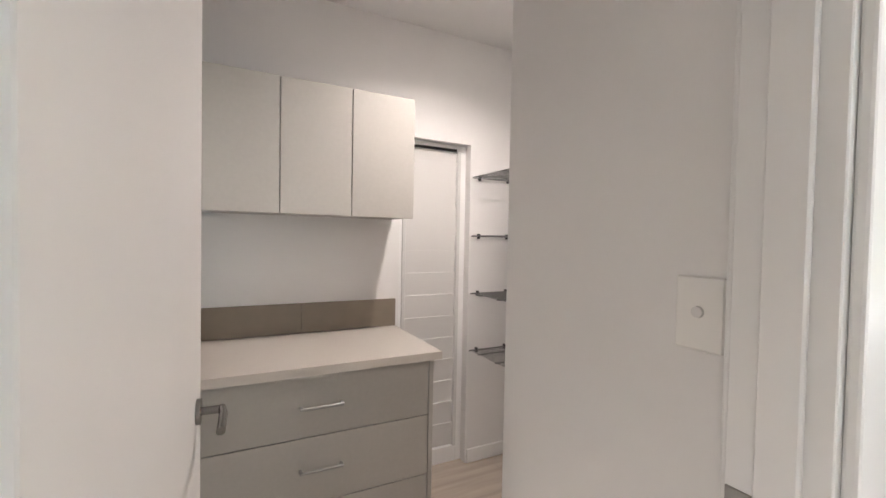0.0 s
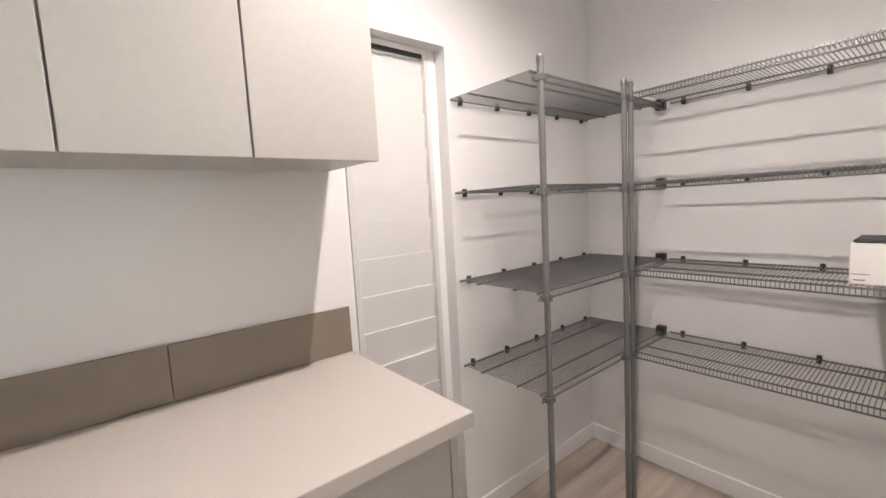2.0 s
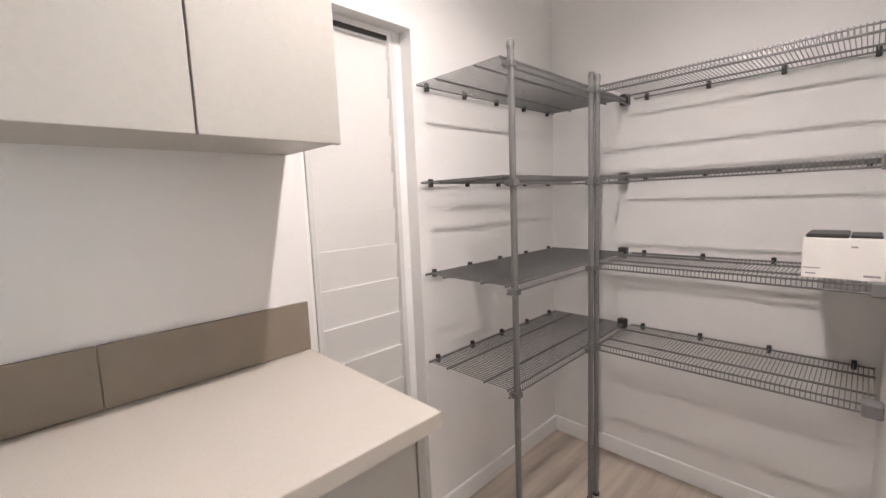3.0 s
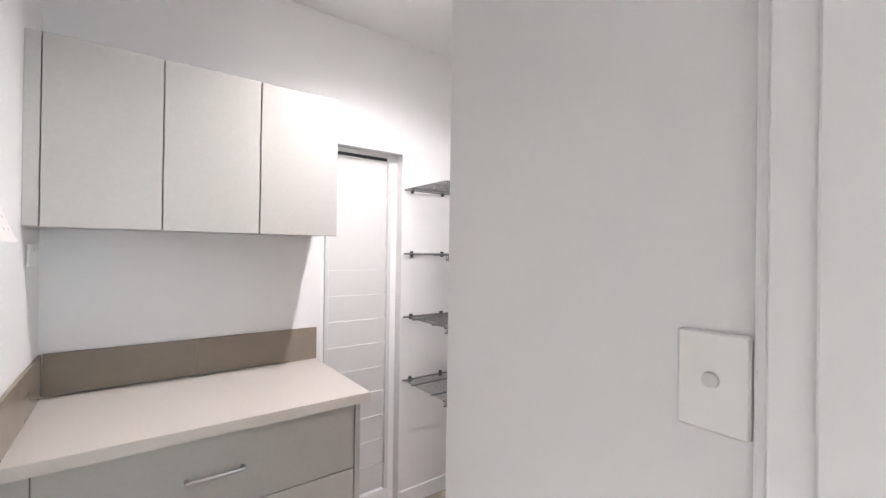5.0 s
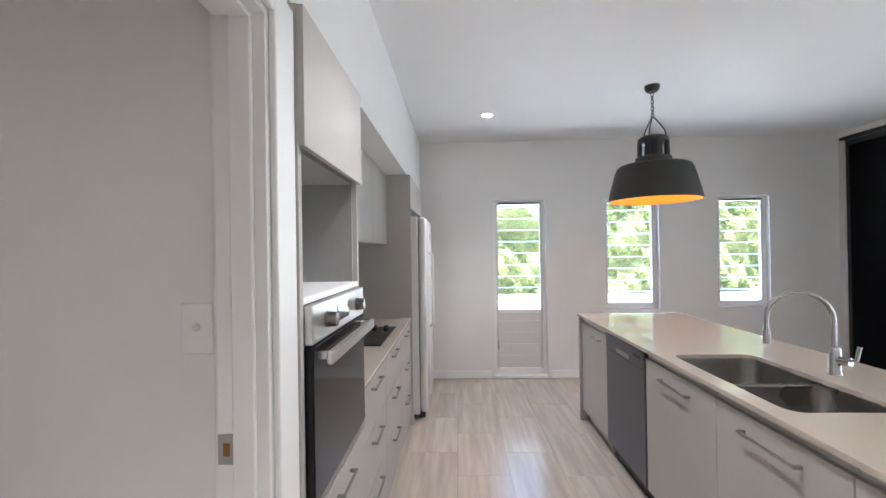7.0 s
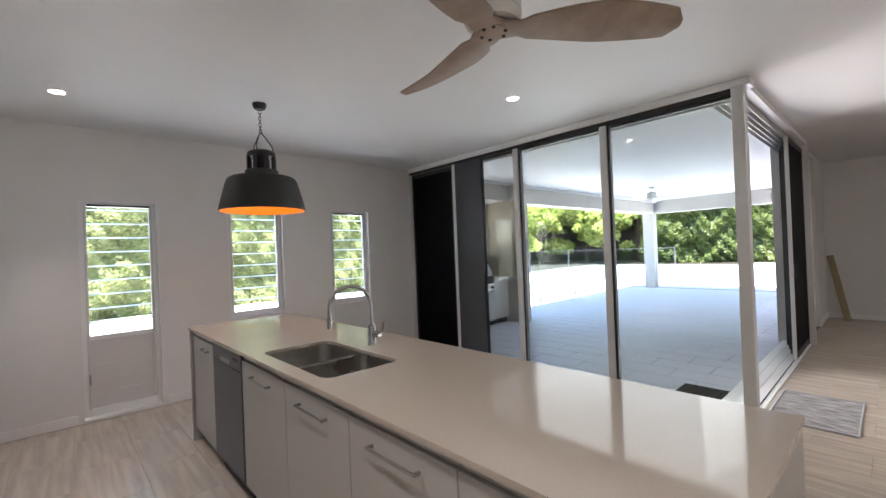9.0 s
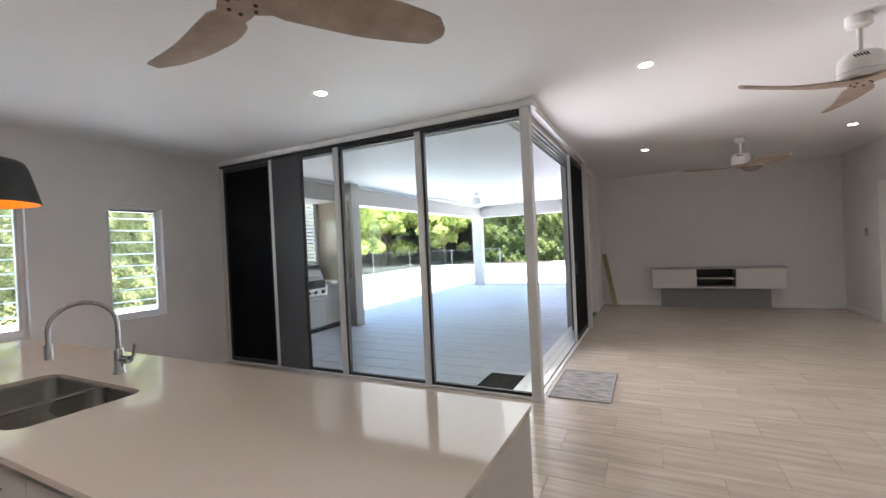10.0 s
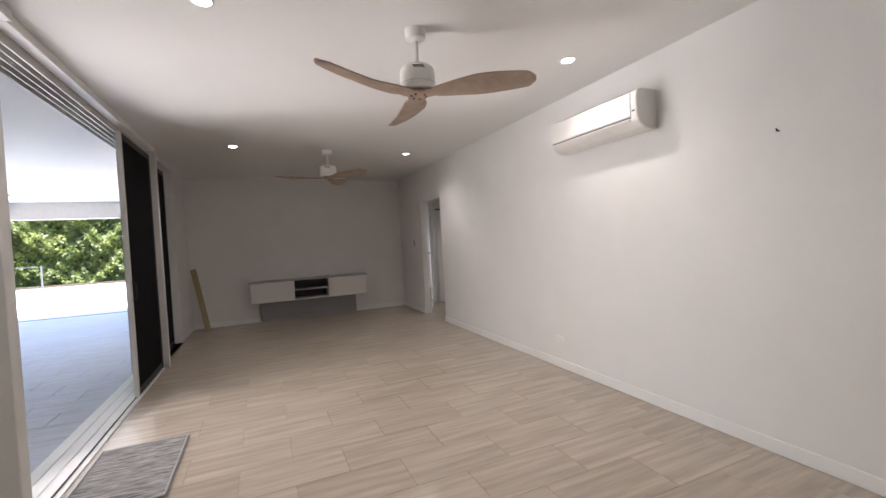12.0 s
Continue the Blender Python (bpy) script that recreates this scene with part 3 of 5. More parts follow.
for k, (x, y0) in enumerate(((0.985, -6.01), (1.045, -6.32), (1.10, -6.60), (1.155, -6.86))):
    pn = thing("sliding_panel", (x, y0 - 0.5, 0.03), "stacked sliding panel, dark glass in aluminium", "sliding door", "stacked sliding panels")
    fr = DARKALU
    y1 = -7.14
    part("stile", box(x - 0.018, x + 0.018, y0 - 0.05, y0, 0.026, HEAD - 0.05, 0.003), ALU if k == 0 else DARKALU, pn)
    part("stile", box(x - 0.018, x + 0.018, y1, y1 + 0.05, 0.026, HEAD - 0.05, 0.003), fr, pn)
    part("rail", box(x - 0.016, x + 0.016, y1 + 0.05, y0 - 0.05, 0.026, 0.09, 0.002), fr, pn)
    part("rail", box(x - 0.016, x + 0.016, y1 + 0.05, y0 - 0.05, HEAD - 0.11, HEAD - 0.05, 0.002), fr, pn)
    g = part("pane", box(x - 0.004, x + 0.004, y1 + 0.05, y0 - 0.05, 0.09, HEAD - 0.11), MESH if k == 0 else GLASS, pn)
    if k == 0:
        hb = part("handle", sweep([(x - 0.018, y0 - 0.03, 0.98), (x - 0.055, y0 - 0.03, 1.0), (x - 0.055, y0 - 0.03, 1.14), (x - 0.018, y0 - 0.03, 1.16)], 0.009), BLACK, pn, smooth=True)
stile("jamb", 0.905, 1.18, -7.215, -7.145, 0.002, HEAD, sid)
# solid strip, coloured dark as the shade of the gap behind the jamb
part("jamb_shadow_gap", box(0.992, 1.18, -7.245, -7.216, 0.002, HEAD), DARKALU, sid)


# added panel: its black stands in for the dark of the recess
rs = thing("recess_dark_panel", (1.12, -7.95, 0.0), "added dark panel standing in for the dark recess beside the doors", "screen panel")
part("mesh", box(1.118, 1.122, -8.64, -7.30, 0.05, HEAD - 0.06), MESH, rs)
for y0, y1 in ((-8.69, -8.64), (-7.30, -7.25)):
    part("frame_stile", box(1.105, 1.135, y0, y1, 0.002, HEAD - 0.005, 0.002), DARKALU, rs)
for z0, z1 in ((0.002, 0.05), (HEAD - 0.06, HEAD - 0.005)):
    part("frame_rail", box(1.105, 1.135, -8.64, -7.30, z0, z1, 0.002), DARKALU, rs)

# ---- kitchen ----
def bar_handle(x0, x1, y, z, parent, mat=STEEL):
    """A flat-ended bow handle that stands off a front that faces -y."""
    b = box(x0, x1, y - 0.030, y - 0.020, z - 0.006, z + 0.006, 0.003)
    for x in (x0, x1 - 0.012):
        box(x, x + 0.012, y - 0.024, y, z - 0.006, z + 0.006, 0.002, bm=b)
    return part("handle", b, mat, parent, "brushed metal bow handle")


def drawers(name, x0, x1, y, depth, z0, z1, splits, mat, label, handle=0.17, group="", handle_drop=0.05, shift=0.0):
    """A drawer unit whose fronts face -y."""
    t = thing(name, ((x0 + x1) / 2, y + depth / 2, z0), label, "drawer unit", group)
    part("body", box(x0 + 0.001, x1 - 0.001, y + 0.02, y + depth, z0, z1, 0.001), mat, t)
    zs = [z0, *splits, z1]
    for lo, hi in zip(zs, zs[1:]):
        f = part("drawer_front", box(x0 + 0.002, x1 - 0.002, y, y + 0.018, lo + 0.002, hi - 0.002, 0.0015), mat, t)
        c = (x0 + x1) / 2 + shift
        bar_handle(c - handle / 2, c + handle / 2, y, hi - handle_drop, f)
    return t


YF = 0.932
tower = thing("oven_tower", (1.83, 1.23, 0.0), "tall pale grey oven cabinet with an open microwave niche", "cabinet")
part("side_panel", box(1.500, 1.524, YF, 1.555, 0.0, 2.145, 0.001), CABINET2, tower)
part("side_panel", box(2.130, 2.152, YF, 1.555, 0.0, 2.145, 0.001), CABINET2, tower)
part("back_panel", box(1.524, 2.130, 1.54, 1.555, 0.1, 2.145), NICHE, tower)
part("niche_lining", box(1.524, 1.530, YF + 0.02, 1.54, 1.366, 1.766), NICHE, tower)
part("niche_lining", box(2.124, 2.130, YF + 0.02, 1.54, 1.366, 1.766), NICHE, tower)
part("niche_shelf", box(1.524, 2.130, YF, 1.54, 1.346, 1.366, 0.001), TRIM, tower, "white shelf board")
part("niche_top", box(1.524, 2.130, YF + 0.02, 1.54, 1.766, 1.782), NICHE, tower)
part("top_door", box(1.502, 2.150, YF - 0.018, YF, 1.768, 2.143, 0.0015), CABINET2, tower)
part("plinth", box(1.524, 2.130, YF + 0.05, YF + 0.07, 0.0, 0.1), CABINET2, tower)
for lo, hi in ((0.10, 0.43), (0.43, 0.765)):
    f = part("drawer_front", box(1.502, 2.150, YF - 0.018, YF, lo + 0.002, hi - 0.002, 0.0015), CABINET2, tower)
    bar_handle(1.74, 1.91, YF - 0.018, hi - 0.06, f)
oven = thing("wall_oven", (1.83, YF, 0.77), "built-in oven with black glass door and steel controls", "oven")
part("body", box(1.532, 2.122, YF + 0.002, 1.50, 0.775, 1.34), STEEL, oven)
cp = part("control_panel", box(1.528, 2.128, YF - 0.022, YF + 0.002, 1.235, 1.343, 0.003), BRIGHTSTEEL, oven)
for x in (1.65, 2.01):
    b = bmesh.new()
    bmesh.ops.create_cone(b, cap_ends=True, segments=24, radius1=0.024, radius2=0.021, depth=0.034)
    bmesh.ops.rotate(b, verts=b.verts[:], matrix=Matrix.Rotation(radians(90), 3, "X"))
    bmesh.ops.translate(b, verts=b.verts[:], vec=(x, YF - 0.038, 1.288))
    part("knob", b, SATIN, cp, smooth=True)
part("display", box(1.76, 1.90, YF - 0.024, YF - 0.0221, 1.262, 1.315), BLACKGLASS, cp)
od = part("oven_door", box(1.528, 2.128, YF - 0.024, YF + 0.002, 0.80, 1.230, 0.004), BLACKGLASS, oven)
b = box(1.55, 2.106, YF - 0.072, YF - 0.052, 1.178, 1.216, 0.005)
for x in (1.565, 2.07):
    box(x, x + 0.02, YF - 0.055, YF - 0.022, 1.19, 1.21, 0.002, bm=b)
part("door_handle", b, BRIGHTSTEEL, od, "flat brushed metal handle")
part("bottom_trim", box(1.528, 2.128, YF - 0.02, YF + 0.002, 0.772, 0.797, 0.002), STEEL, oven)

for x0, x1 in ((2.154, 2.76), (2.76, 3.366), (3.366, 3.968)):
    drawers("drawer_unit", x0, x1, YF, 0.58, 0.10, 0.898, (0.385, 0.645), CABINET2, "pale grey kitchen drawer unit with bow handles", 0.2, "kitchen drawer units", 0.055)
structure("kitchen_plinth", box(2.154, 3.968, YF + 0.05, YF + 0.066, 0.0, 0.099), CABINET2, "pale grey plinth under drawers", "plinth")
solo("kitchen_worktop", box(2.153, 3.969, YF - 0.014, 1.556, 0.899, 0.92, 0.003), STONE, (3.06, 1.23, 0.90), "cream stone worktop along the kitchen wall", "worktop")
solo("splashback", box(2.153, 3.969, 1.543, 1.556, 0.921, 1.549), NICHE, (3.06, 1.55, 0.92), "plain grey splashback behind the cooktop", "splashback")
ck = thing("cooktop", (3.21, 1.22, 0.921), "black ceramic cooktop with control knobs", "cooktop")
part("glass_top", box(2.90, 3.52, 0.985, 1.46, 0.9205, 0.928, 0.003), BLACKGLASS, ck)
for x, y in ((3.03, 1.12), (3.03, 1.34), (3.28, 1.12), (3.28, 1.34)):
    part("heating_ring", lathe([(0.078, 0.9282), (0.078, 0.9288), (0.086, 0.9288), (0.086, 0.9282)], x, y, 28, cap=False), DARKALU, ck)
for k in range(4):
    part("knob", lathe([(0.0, 0.928), (0.018, 0.928), (0.016, 0.95), (0.0, 0.951)], 3.46, 1.05 + 0.085 * k, 16), BLACK, ck, smooth=True)
for i, (x0, x1) in enumerate(((2.154, 2.76), (2.76, 3.366), (3.366, 3.968))):
    u = thing("wall_cabinet", ((x0 + x1) / 2, 1.3, 1.55), "pale grey handleless wall cabinet above the worktop", "wall cabinet", "kitchen wall cabinets")
    part("body", box(x0 + 0.001, x1 - 0.001, 1.138, 1.556, 1.553, 2.145, 0.001), CABINET2, u)
    part("door", box(x0 + 0.002, x1 - 0.002, 1.12, 1.138, 1.550, 2.143, 0.0015), CABINET2, u)
fc = thing("fridge_surround", (4.5, 1.2, 0.0), "pale grey fridge surround with cabinet above", "cabinet")
part("body", box(3.992, 5.05, YF, 1.556, 1.862, 2.145), CABINET2, fc)
for x0, x1 in ((3.992, 4.52), (4.52, 5.05)):
    part("door", box(x0 + 0.002, x1 - 0.002, YF - 0.018, YF - 0.0005, 1.86, 2.143, 0.0015), CABINET2, fc)
for x0, x1 in ((3.970, 3.990), (5.052, 5.072)):
    part("side_panel", box(x0, x1, YF - 0.018, 1.556, 0.0, 2.145, 0.001), CABINET2, fc)
fr = thing("fridge", (4.5, 1.15, 0.0), "white upright fridge with tall rounded doors", "fridge")
part("body", box(4.10, 4.94, 0.87, 1.53, 0.04, 1.80, 0.008), FRIDGE, fr)
for x0, x1 in ((4.10, 4.50), (4.507, 4.94)):
    d = part("door", box(x0, x1, 0.80, 0.864, 0.06, 1.79, 0.022, seg=3), FRIDGE, fr, smooth=True)
    hx = 4.47 if x0 < 4.3 else 4.54
    part("handle", sweep([(hx, 0.80, 0.75), (hx, 0.765, 0.77), (hx, 0.765, 1.45), (hx, 0.80, 1.47)], 0.011), FRIDGE, d, smooth=True)
part("badge", box(4.62, 4.70, 0.7985, 0.80, 1.60, 1.66, 0.001), BLUE, fr, "small dark badge")
part("kick_grille", box(4.12, 4.92, 0.85, 0.88, 0.005, 0.055, 0.003), BLACK, fr)
for x in (4.17, 4.87):
    part("foot", lathe([(0.0, 0.0), (0.025, 0.0), (0.022, 0.04), (0.0, 0.041)], x, 0.85, 14), BLACK, fr)

# island
IX0, IX1, IY0, IY1 = 0.367, 4.111, -1.392, -0.521
isl = thing("island_worktop", (2.2, -0.95, 0.90), "long glossy cream stone island benchtop", "worktop")
SX0, SX1, SY0, SY1 = 1.87, 2.66, -1.01, -0.60
b = bmesh.new()
for q in ((IX0, SX0, IY0, IY1), (SX1, IX1, IY0, IY1), (SX0, SX1, IY0, SY0), (SX0, SX1, SY1, IY1)):
    box(*q, 0.900, 0.92, bm=b)
bmesh.ops.remove_doubles(b, verts=b.verts[:], dist=1e-5)
bmesh.ops.dissolve_limit(b, angle_limit=radians(1), verts=b.verts[:], edges=b.edges[:])
part("slab", b, STONE, isl)
sink = thing("double_sink", (2.26, -0.80, 0.72), "undermount stainless double bowl sink", "sink")


def bowl(x0, x1, y0, y1, z0, z1):
    """An open bowl with rounded corners and a rounded floor."""
    b = bmesh.new()
    rings = []
    for z, inset, r in ((z1, 0.0, 0.07), (z0 + 0.05, 0.006, 0.07), (z0 + 0.015, 0.02, 0.07), (z0, 0.05, 0.06)):
        ring = []
        for cx, cy, a0 in ((x1 - r - inset, y1 - r - inset, 0), (x0 + r + inset, y1 - r - inset, 90), (x0 + r + inset, y0 + r + inset, 180), (x1 - r - inset, y0 + r + inset, 270)):
            for k in range(6):
                a = radians(a0 + 18 * k)
                ring.append(b.verts.new((cx + r * math.cos(a), cy + r * math.sin(a), z)))
        rings.append(ring)
    n = len(rings[0])
    for q, s in zip(rings, rings[1:]):
        for k in range(n):
            b.faces.new((q[k], q[(k + 1) % n], s[(k + 1) % n], s[k]))
    b.faces.new(rings[-1])
    return b


XM = 2.24
part("bowl", bowl(SX0 - 0.004, XM - 0.008, SY0 - 0.004, SY1 + 0.004, 0.735, 0.899), SINK, sink, smooth=True)
part("bowl", bowl(XM + 0.008, SX1 + 0.004, SY0 - 0.004, SY1 + 0.004, 0.735, 0.899), SINK, sink, smooth=True)
part("divider", box(XM - 0.012, XM + 0.012, SY0, SY1, 0.885, 0.897, 0.004), SINK, sink)
# corner fillets of the cut-out in stone
for cx, cy, sx, sy in ((SX0, SY0, 1, 1), (SX1, SY0, -1, 1), (SX0, SY1, 1, -1), (SX1, SY1, -1, -1)):
    b = bmesh.new()
    r = 0.065
    low, high = [], []
    pts = [(cx, cy)] + [(cx + sx * (r - r * math.cos(radians(a))), cy + sy * (r - r * math.sin(radians(a)))) for a in range(90, -1, -15)][::-1]
    for x, y in pts:
        low.append(b.verts.new((x, y, 0.9002)))
        high.append(b.verts.new((x, y, 0.9198)))
    n = len(pts)
    for k in range(n):
        b.faces.new((low[k], low[(k + 1) % n], high[(k + 1) % n], high[k]))
    b.faces.new(high)
    b.faces.new(low[::-1])
    bmesh.ops.recalc_face_normals(b, faces=b.faces[:])
    part("cut_out_corner", b, STONE, isl)
for x in (2.06, 2.45):
    part("drain", lathe([(0.0, 0.736), (0.045, 0.736), (0.045, 0.741), (0.03, 0.741), (0.0, 0.738)], x, -0.80, 20), CHROME, sink, smooth=True)
tap = thing("mixer_tap", (2.30, -1.12, 0.92), "chrome gooseneck kitchen mixer tap", "tap")
part("base", lathe([(0.0, 0.92), (0.028, 0.92), (0.028, 0.926), (0.023, 0.932), (0.023, 1.03), (0.018, 1.04), (0.0, 1.041)], 2.30, -1.12, 24), CHROME, tap, smooth=True)
arc = [(2.30, -1.12, 1.03), (2.30, -1.12, 1.16)]
for a in range(0, 181, 15):
    arc.append((2.30 + 0.04 * (1 - math.cos(radians(a))) , -1.12 + 0.115 * (1 - math.cos(radians(a))), 1.16 + 0.115 * math.sin(radians(a))))
arc.append((2.38, -0.89, 1.09))
part("spout", sweep(arc, 0.0105, 14), CHROME, tap, smooth=True)
part("nozzle", sweep([(2.38, -0.89, 1.105), (2.38, -0.89, 1.04)], 0.016, 14), CHROME, tap, smooth=True)
part("lever", sweep([(2.30, -1.12, 0.985), (2.26, -1.135, 0.985), (2.225, -1.145, 1.0), (2.215, -1.15, 1.06)], 0.008, 10), CHROME, tap, smooth=True)
part("valve", sweep([(2.30, -1.12, 0.985), (2.245, -1.14, 0.985)], 0.019, 14), CHROME, tap, smooth=True)
IF = -0.548   # plane of the island fronts, which face +y
for nm, x0, x1 in (("island_end_panel", 4.075, 4.105), ("island_end_panel", 0.372, 0.402)):
    solo(nm, box(x0, x1, IY0 + 0.006, IY1 - 0.006, 0.0, 0.899, 0.001), CABINET2, (x0, -0.95, 0), "pale grey gable panel at the island's end", "panel")
solo("island_back_panel", box(0.402, 4.075, IY0 + 0.02, IY0 + 0.04, 0.0, 0.899), CABINET2, (2.2, IY0 + 0.03, 0), "pale grey panel on the island's living side", "panel")


def front_handle(x0, x1, z, parent):
    b = box(x0, x1, IF + 0.022, IF + 0.032, z - 0.006, z + 0.006, 0.003)
    for x in (x0, x1 - 0.012):
        box(x, x + 0.012, IF, IF + 0.026, z - 0.006, z + 0.006, 0.002, bm=b)
    part("handle", b, STEEL, parent, "brushed metal bow handle")


for x0, x1, h in ((3.47, 4.073, 0.16), (2.20, 2.845, 0.27), (1.592, 2.20, 0.27), (1.005, 1.592, 0.27), (0.404, 1.005, 0.27)):
    u = thing("island_cabinet", ((x0 + x1) / 2, -0.85, 0.1), "pale grey island cabinet with a bow handle", "base cabinet", "island cabinets")
    if x0 > 2.9 or x1 < 1.7:
        part("body", box(x0 + 0.001, x1 - 0.001, -1.35, IF - 0.02, 0.1, 0.898), CABINET2, u)
    else:
        part("body", box(x0 + 0.001, x1 - 0.001, -1.35, IF - 0.02, 0.1, 0.70), CABINET2, u)
    d = part("door", box(x0 + 0.002, x1 - 0.002, IF - 0.018, IF, 0.105, 0.855, 0.0015), CABINET2, u)
    part("top_rail", box(x0 + 0.002, x1 - 0.002, IF - 0.03, IF - 0.014, 0.858, 0.898), CABINET2, u)
    c = (x0 + x1) / 2 - (0.0 if h > 0.2 else 0.1)
    front_handle(c - h / 2, c + h / 2, 0.79, d)
structure("island_plinth", box(0.402, 4.075, IF - 0.07, IF - 0.055, 0.0, 0.1), CABINET2, "pale grey recessed plinth under the island", "plinth")
dw = thing("dishwasher", (3.15, -0.85, 0.0), "dark steel built-in dishwasher", "dishwasher")
part("tub", box(2.850, 3.465, -1.2, IF - 0.03, 0.05, 0.895), DARKALU, dw)
dd = part("door", box(2.853, 3.463, IF - 0.025, IF + 0.006, 0.11, 0.775, 0.004), DWFRONT, dw)
pp = part("control_panel", box(2.853, 3.463, IF - 0.025, IF + 0.008, 0.78, 0.885, 0.004), DWFRONT, dw)
part("pocket_handle", box(3.06, 3.26, IF + 0.008, IF + 0.0105, 0.79, 0.82, 0.001), STEEL, pp)
part("button_strip", box(2.90, 3.0, IF + 0.008, IF + 0.0095, 0.83, 0.85), BLACK, pp)
part("kick_plate", box(2.853, 3.463, IF - 0.06, IF - 0.045, 0.0, 0.105), DARKALU, dw)

# pendant
PX, PY = 3.72, -1.02
pen = thing("pendant_lamp", (PX, PY, 1.85), "large gunmetal industrial pendant with gilded inside", "pendant lamp")
part("ceiling_rose", lathe([(0.0, 2.699), (0.035, 2.70), (0.048, 2.712), (0.055, 2.732), (0.055, 2.749), (0.0, 2.749)], PX, PY, 28), PENDANT, pen, smooth=True)
b = bmesh.new()
for k in range(7):
    z = 2.695 - 0.027 * k
    pts = []
    for a in range(0, 361, 30):
        u, v = 0.011 * math.cos(radians(a)), 0.019 * math.sin(radians(a))
        pts.append((PX + (u if k % 2 else 0), PY + (0 if k % 2 else u), z - 0.016 + v))
    sweep(pts, 0.003, 6, bm=b)
part("chain", b, PENDANT, pen, smooth=True)
sw = bmesh.new()
for k in range(3):
    a = radians(20 + 120 * k)
    sweep([(PX, PY, 2.51), (PX + 0.028 * math.cos(a), PY + 0.028 * math.sin(a), 2.48), (PX + 0.085 * math.cos(a), PY + 0.085 * math.sin(a), 2.40), (PX + 0.098 * math.cos(a), PY + 0.098 * math.sin(a), 2.335)], 0.005, 8, bm=sw)
part("suspension_wires", sw, PENDANT, pen, smooth=True)
nk = part("neck_cap", lathe([(0.0, 2.352), (0.085, 2.352), (0.108, 2.335), (0.112, 2.305), (0.108, 2.30), (0.0, 2.30)], PX, PY, 36), PENDANT, pen, smooth=True)
part("neck_base", lathe([(0.13, 2.125), (0.13, 2.185), (0.118, 2.192), (0.10, 2.192), (0.10, 2.125)], PX, PY, 36, cap=False), PENDANT, pen, smooth=True)
part("lampholder", lathe([(0.0, 2.13), (0.06, 2.13), (0.06, 2.30), (0.0, 2.30)], PX, PY, 20), DARKALU, pen, smooth=True)
for k in range(8):
    a = 2 * math.pi * k / 8
    b = box(-0.012, 0.012, -0.018, 0.018, 2.188, 2.303, 0.003)
    bmesh.ops.translate(b, verts=b.verts[:], vec=(0.103, 0, 0))
    bmesh.ops.rotate(b, verts=b.verts[:], matrix=Matrix.Rotation(a, 3, "Z"))
    bmesh.ops.translate(b, verts=b.verts[:], vec=(PX, PY, 0))
    part("neck_rib", b, PENDANT, pen)
shade = part("shade", lathe([(0.330, 1.852), (0.335, 1.858), (0.321, 1.92), (0.279, 2.08), (0.265, 2.112), (0.242, 2.128), (0.120, 2.132)], PX, PY, 56, cap=False), PENDANT, pen, smooth=True)
part("shade_lining", lathe([(0.327, 1.853), (0.314, 1.92), (0.272, 2.075), (0.259, 2.105), (0.237, 2.118), (0.000, 2.122)], PX, PY, 56, cap=False), BRASS, shade, "gilded inner surface", True)
part("bulb", lathe([(0.0, 1.97), (0.03, 1.98), (0.042, 2.01), (0.03, 2.05), (0.016, 2.08), (0.016, 2.13)], PX, PY, 20), PENDGLOW, pen, "glowing bulb", True)
pl = new("pendant_bulb_lamp", bpy.data.lights.new("pendant_bulb_lamp", "POINT"))
pl.data.energy, pl.data.color, pl.data.shadow_soft_size = 0.55, (1.0, 0.72, 0.40), 0.03
pl.location = (PX, PY, 1.95)


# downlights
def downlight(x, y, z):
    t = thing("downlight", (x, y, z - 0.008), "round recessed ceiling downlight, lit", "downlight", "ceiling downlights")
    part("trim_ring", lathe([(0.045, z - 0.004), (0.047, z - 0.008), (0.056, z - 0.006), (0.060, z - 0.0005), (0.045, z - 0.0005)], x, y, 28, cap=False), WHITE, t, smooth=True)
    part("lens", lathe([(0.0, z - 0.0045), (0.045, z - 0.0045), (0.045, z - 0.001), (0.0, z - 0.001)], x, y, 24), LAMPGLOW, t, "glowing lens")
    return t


# the two added kitchen lamps get fixtures here as well
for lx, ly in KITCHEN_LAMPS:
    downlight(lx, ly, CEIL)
for lx, ly in PANTRY_LAMPS:
    downlight(lx, ly, PCEIL)


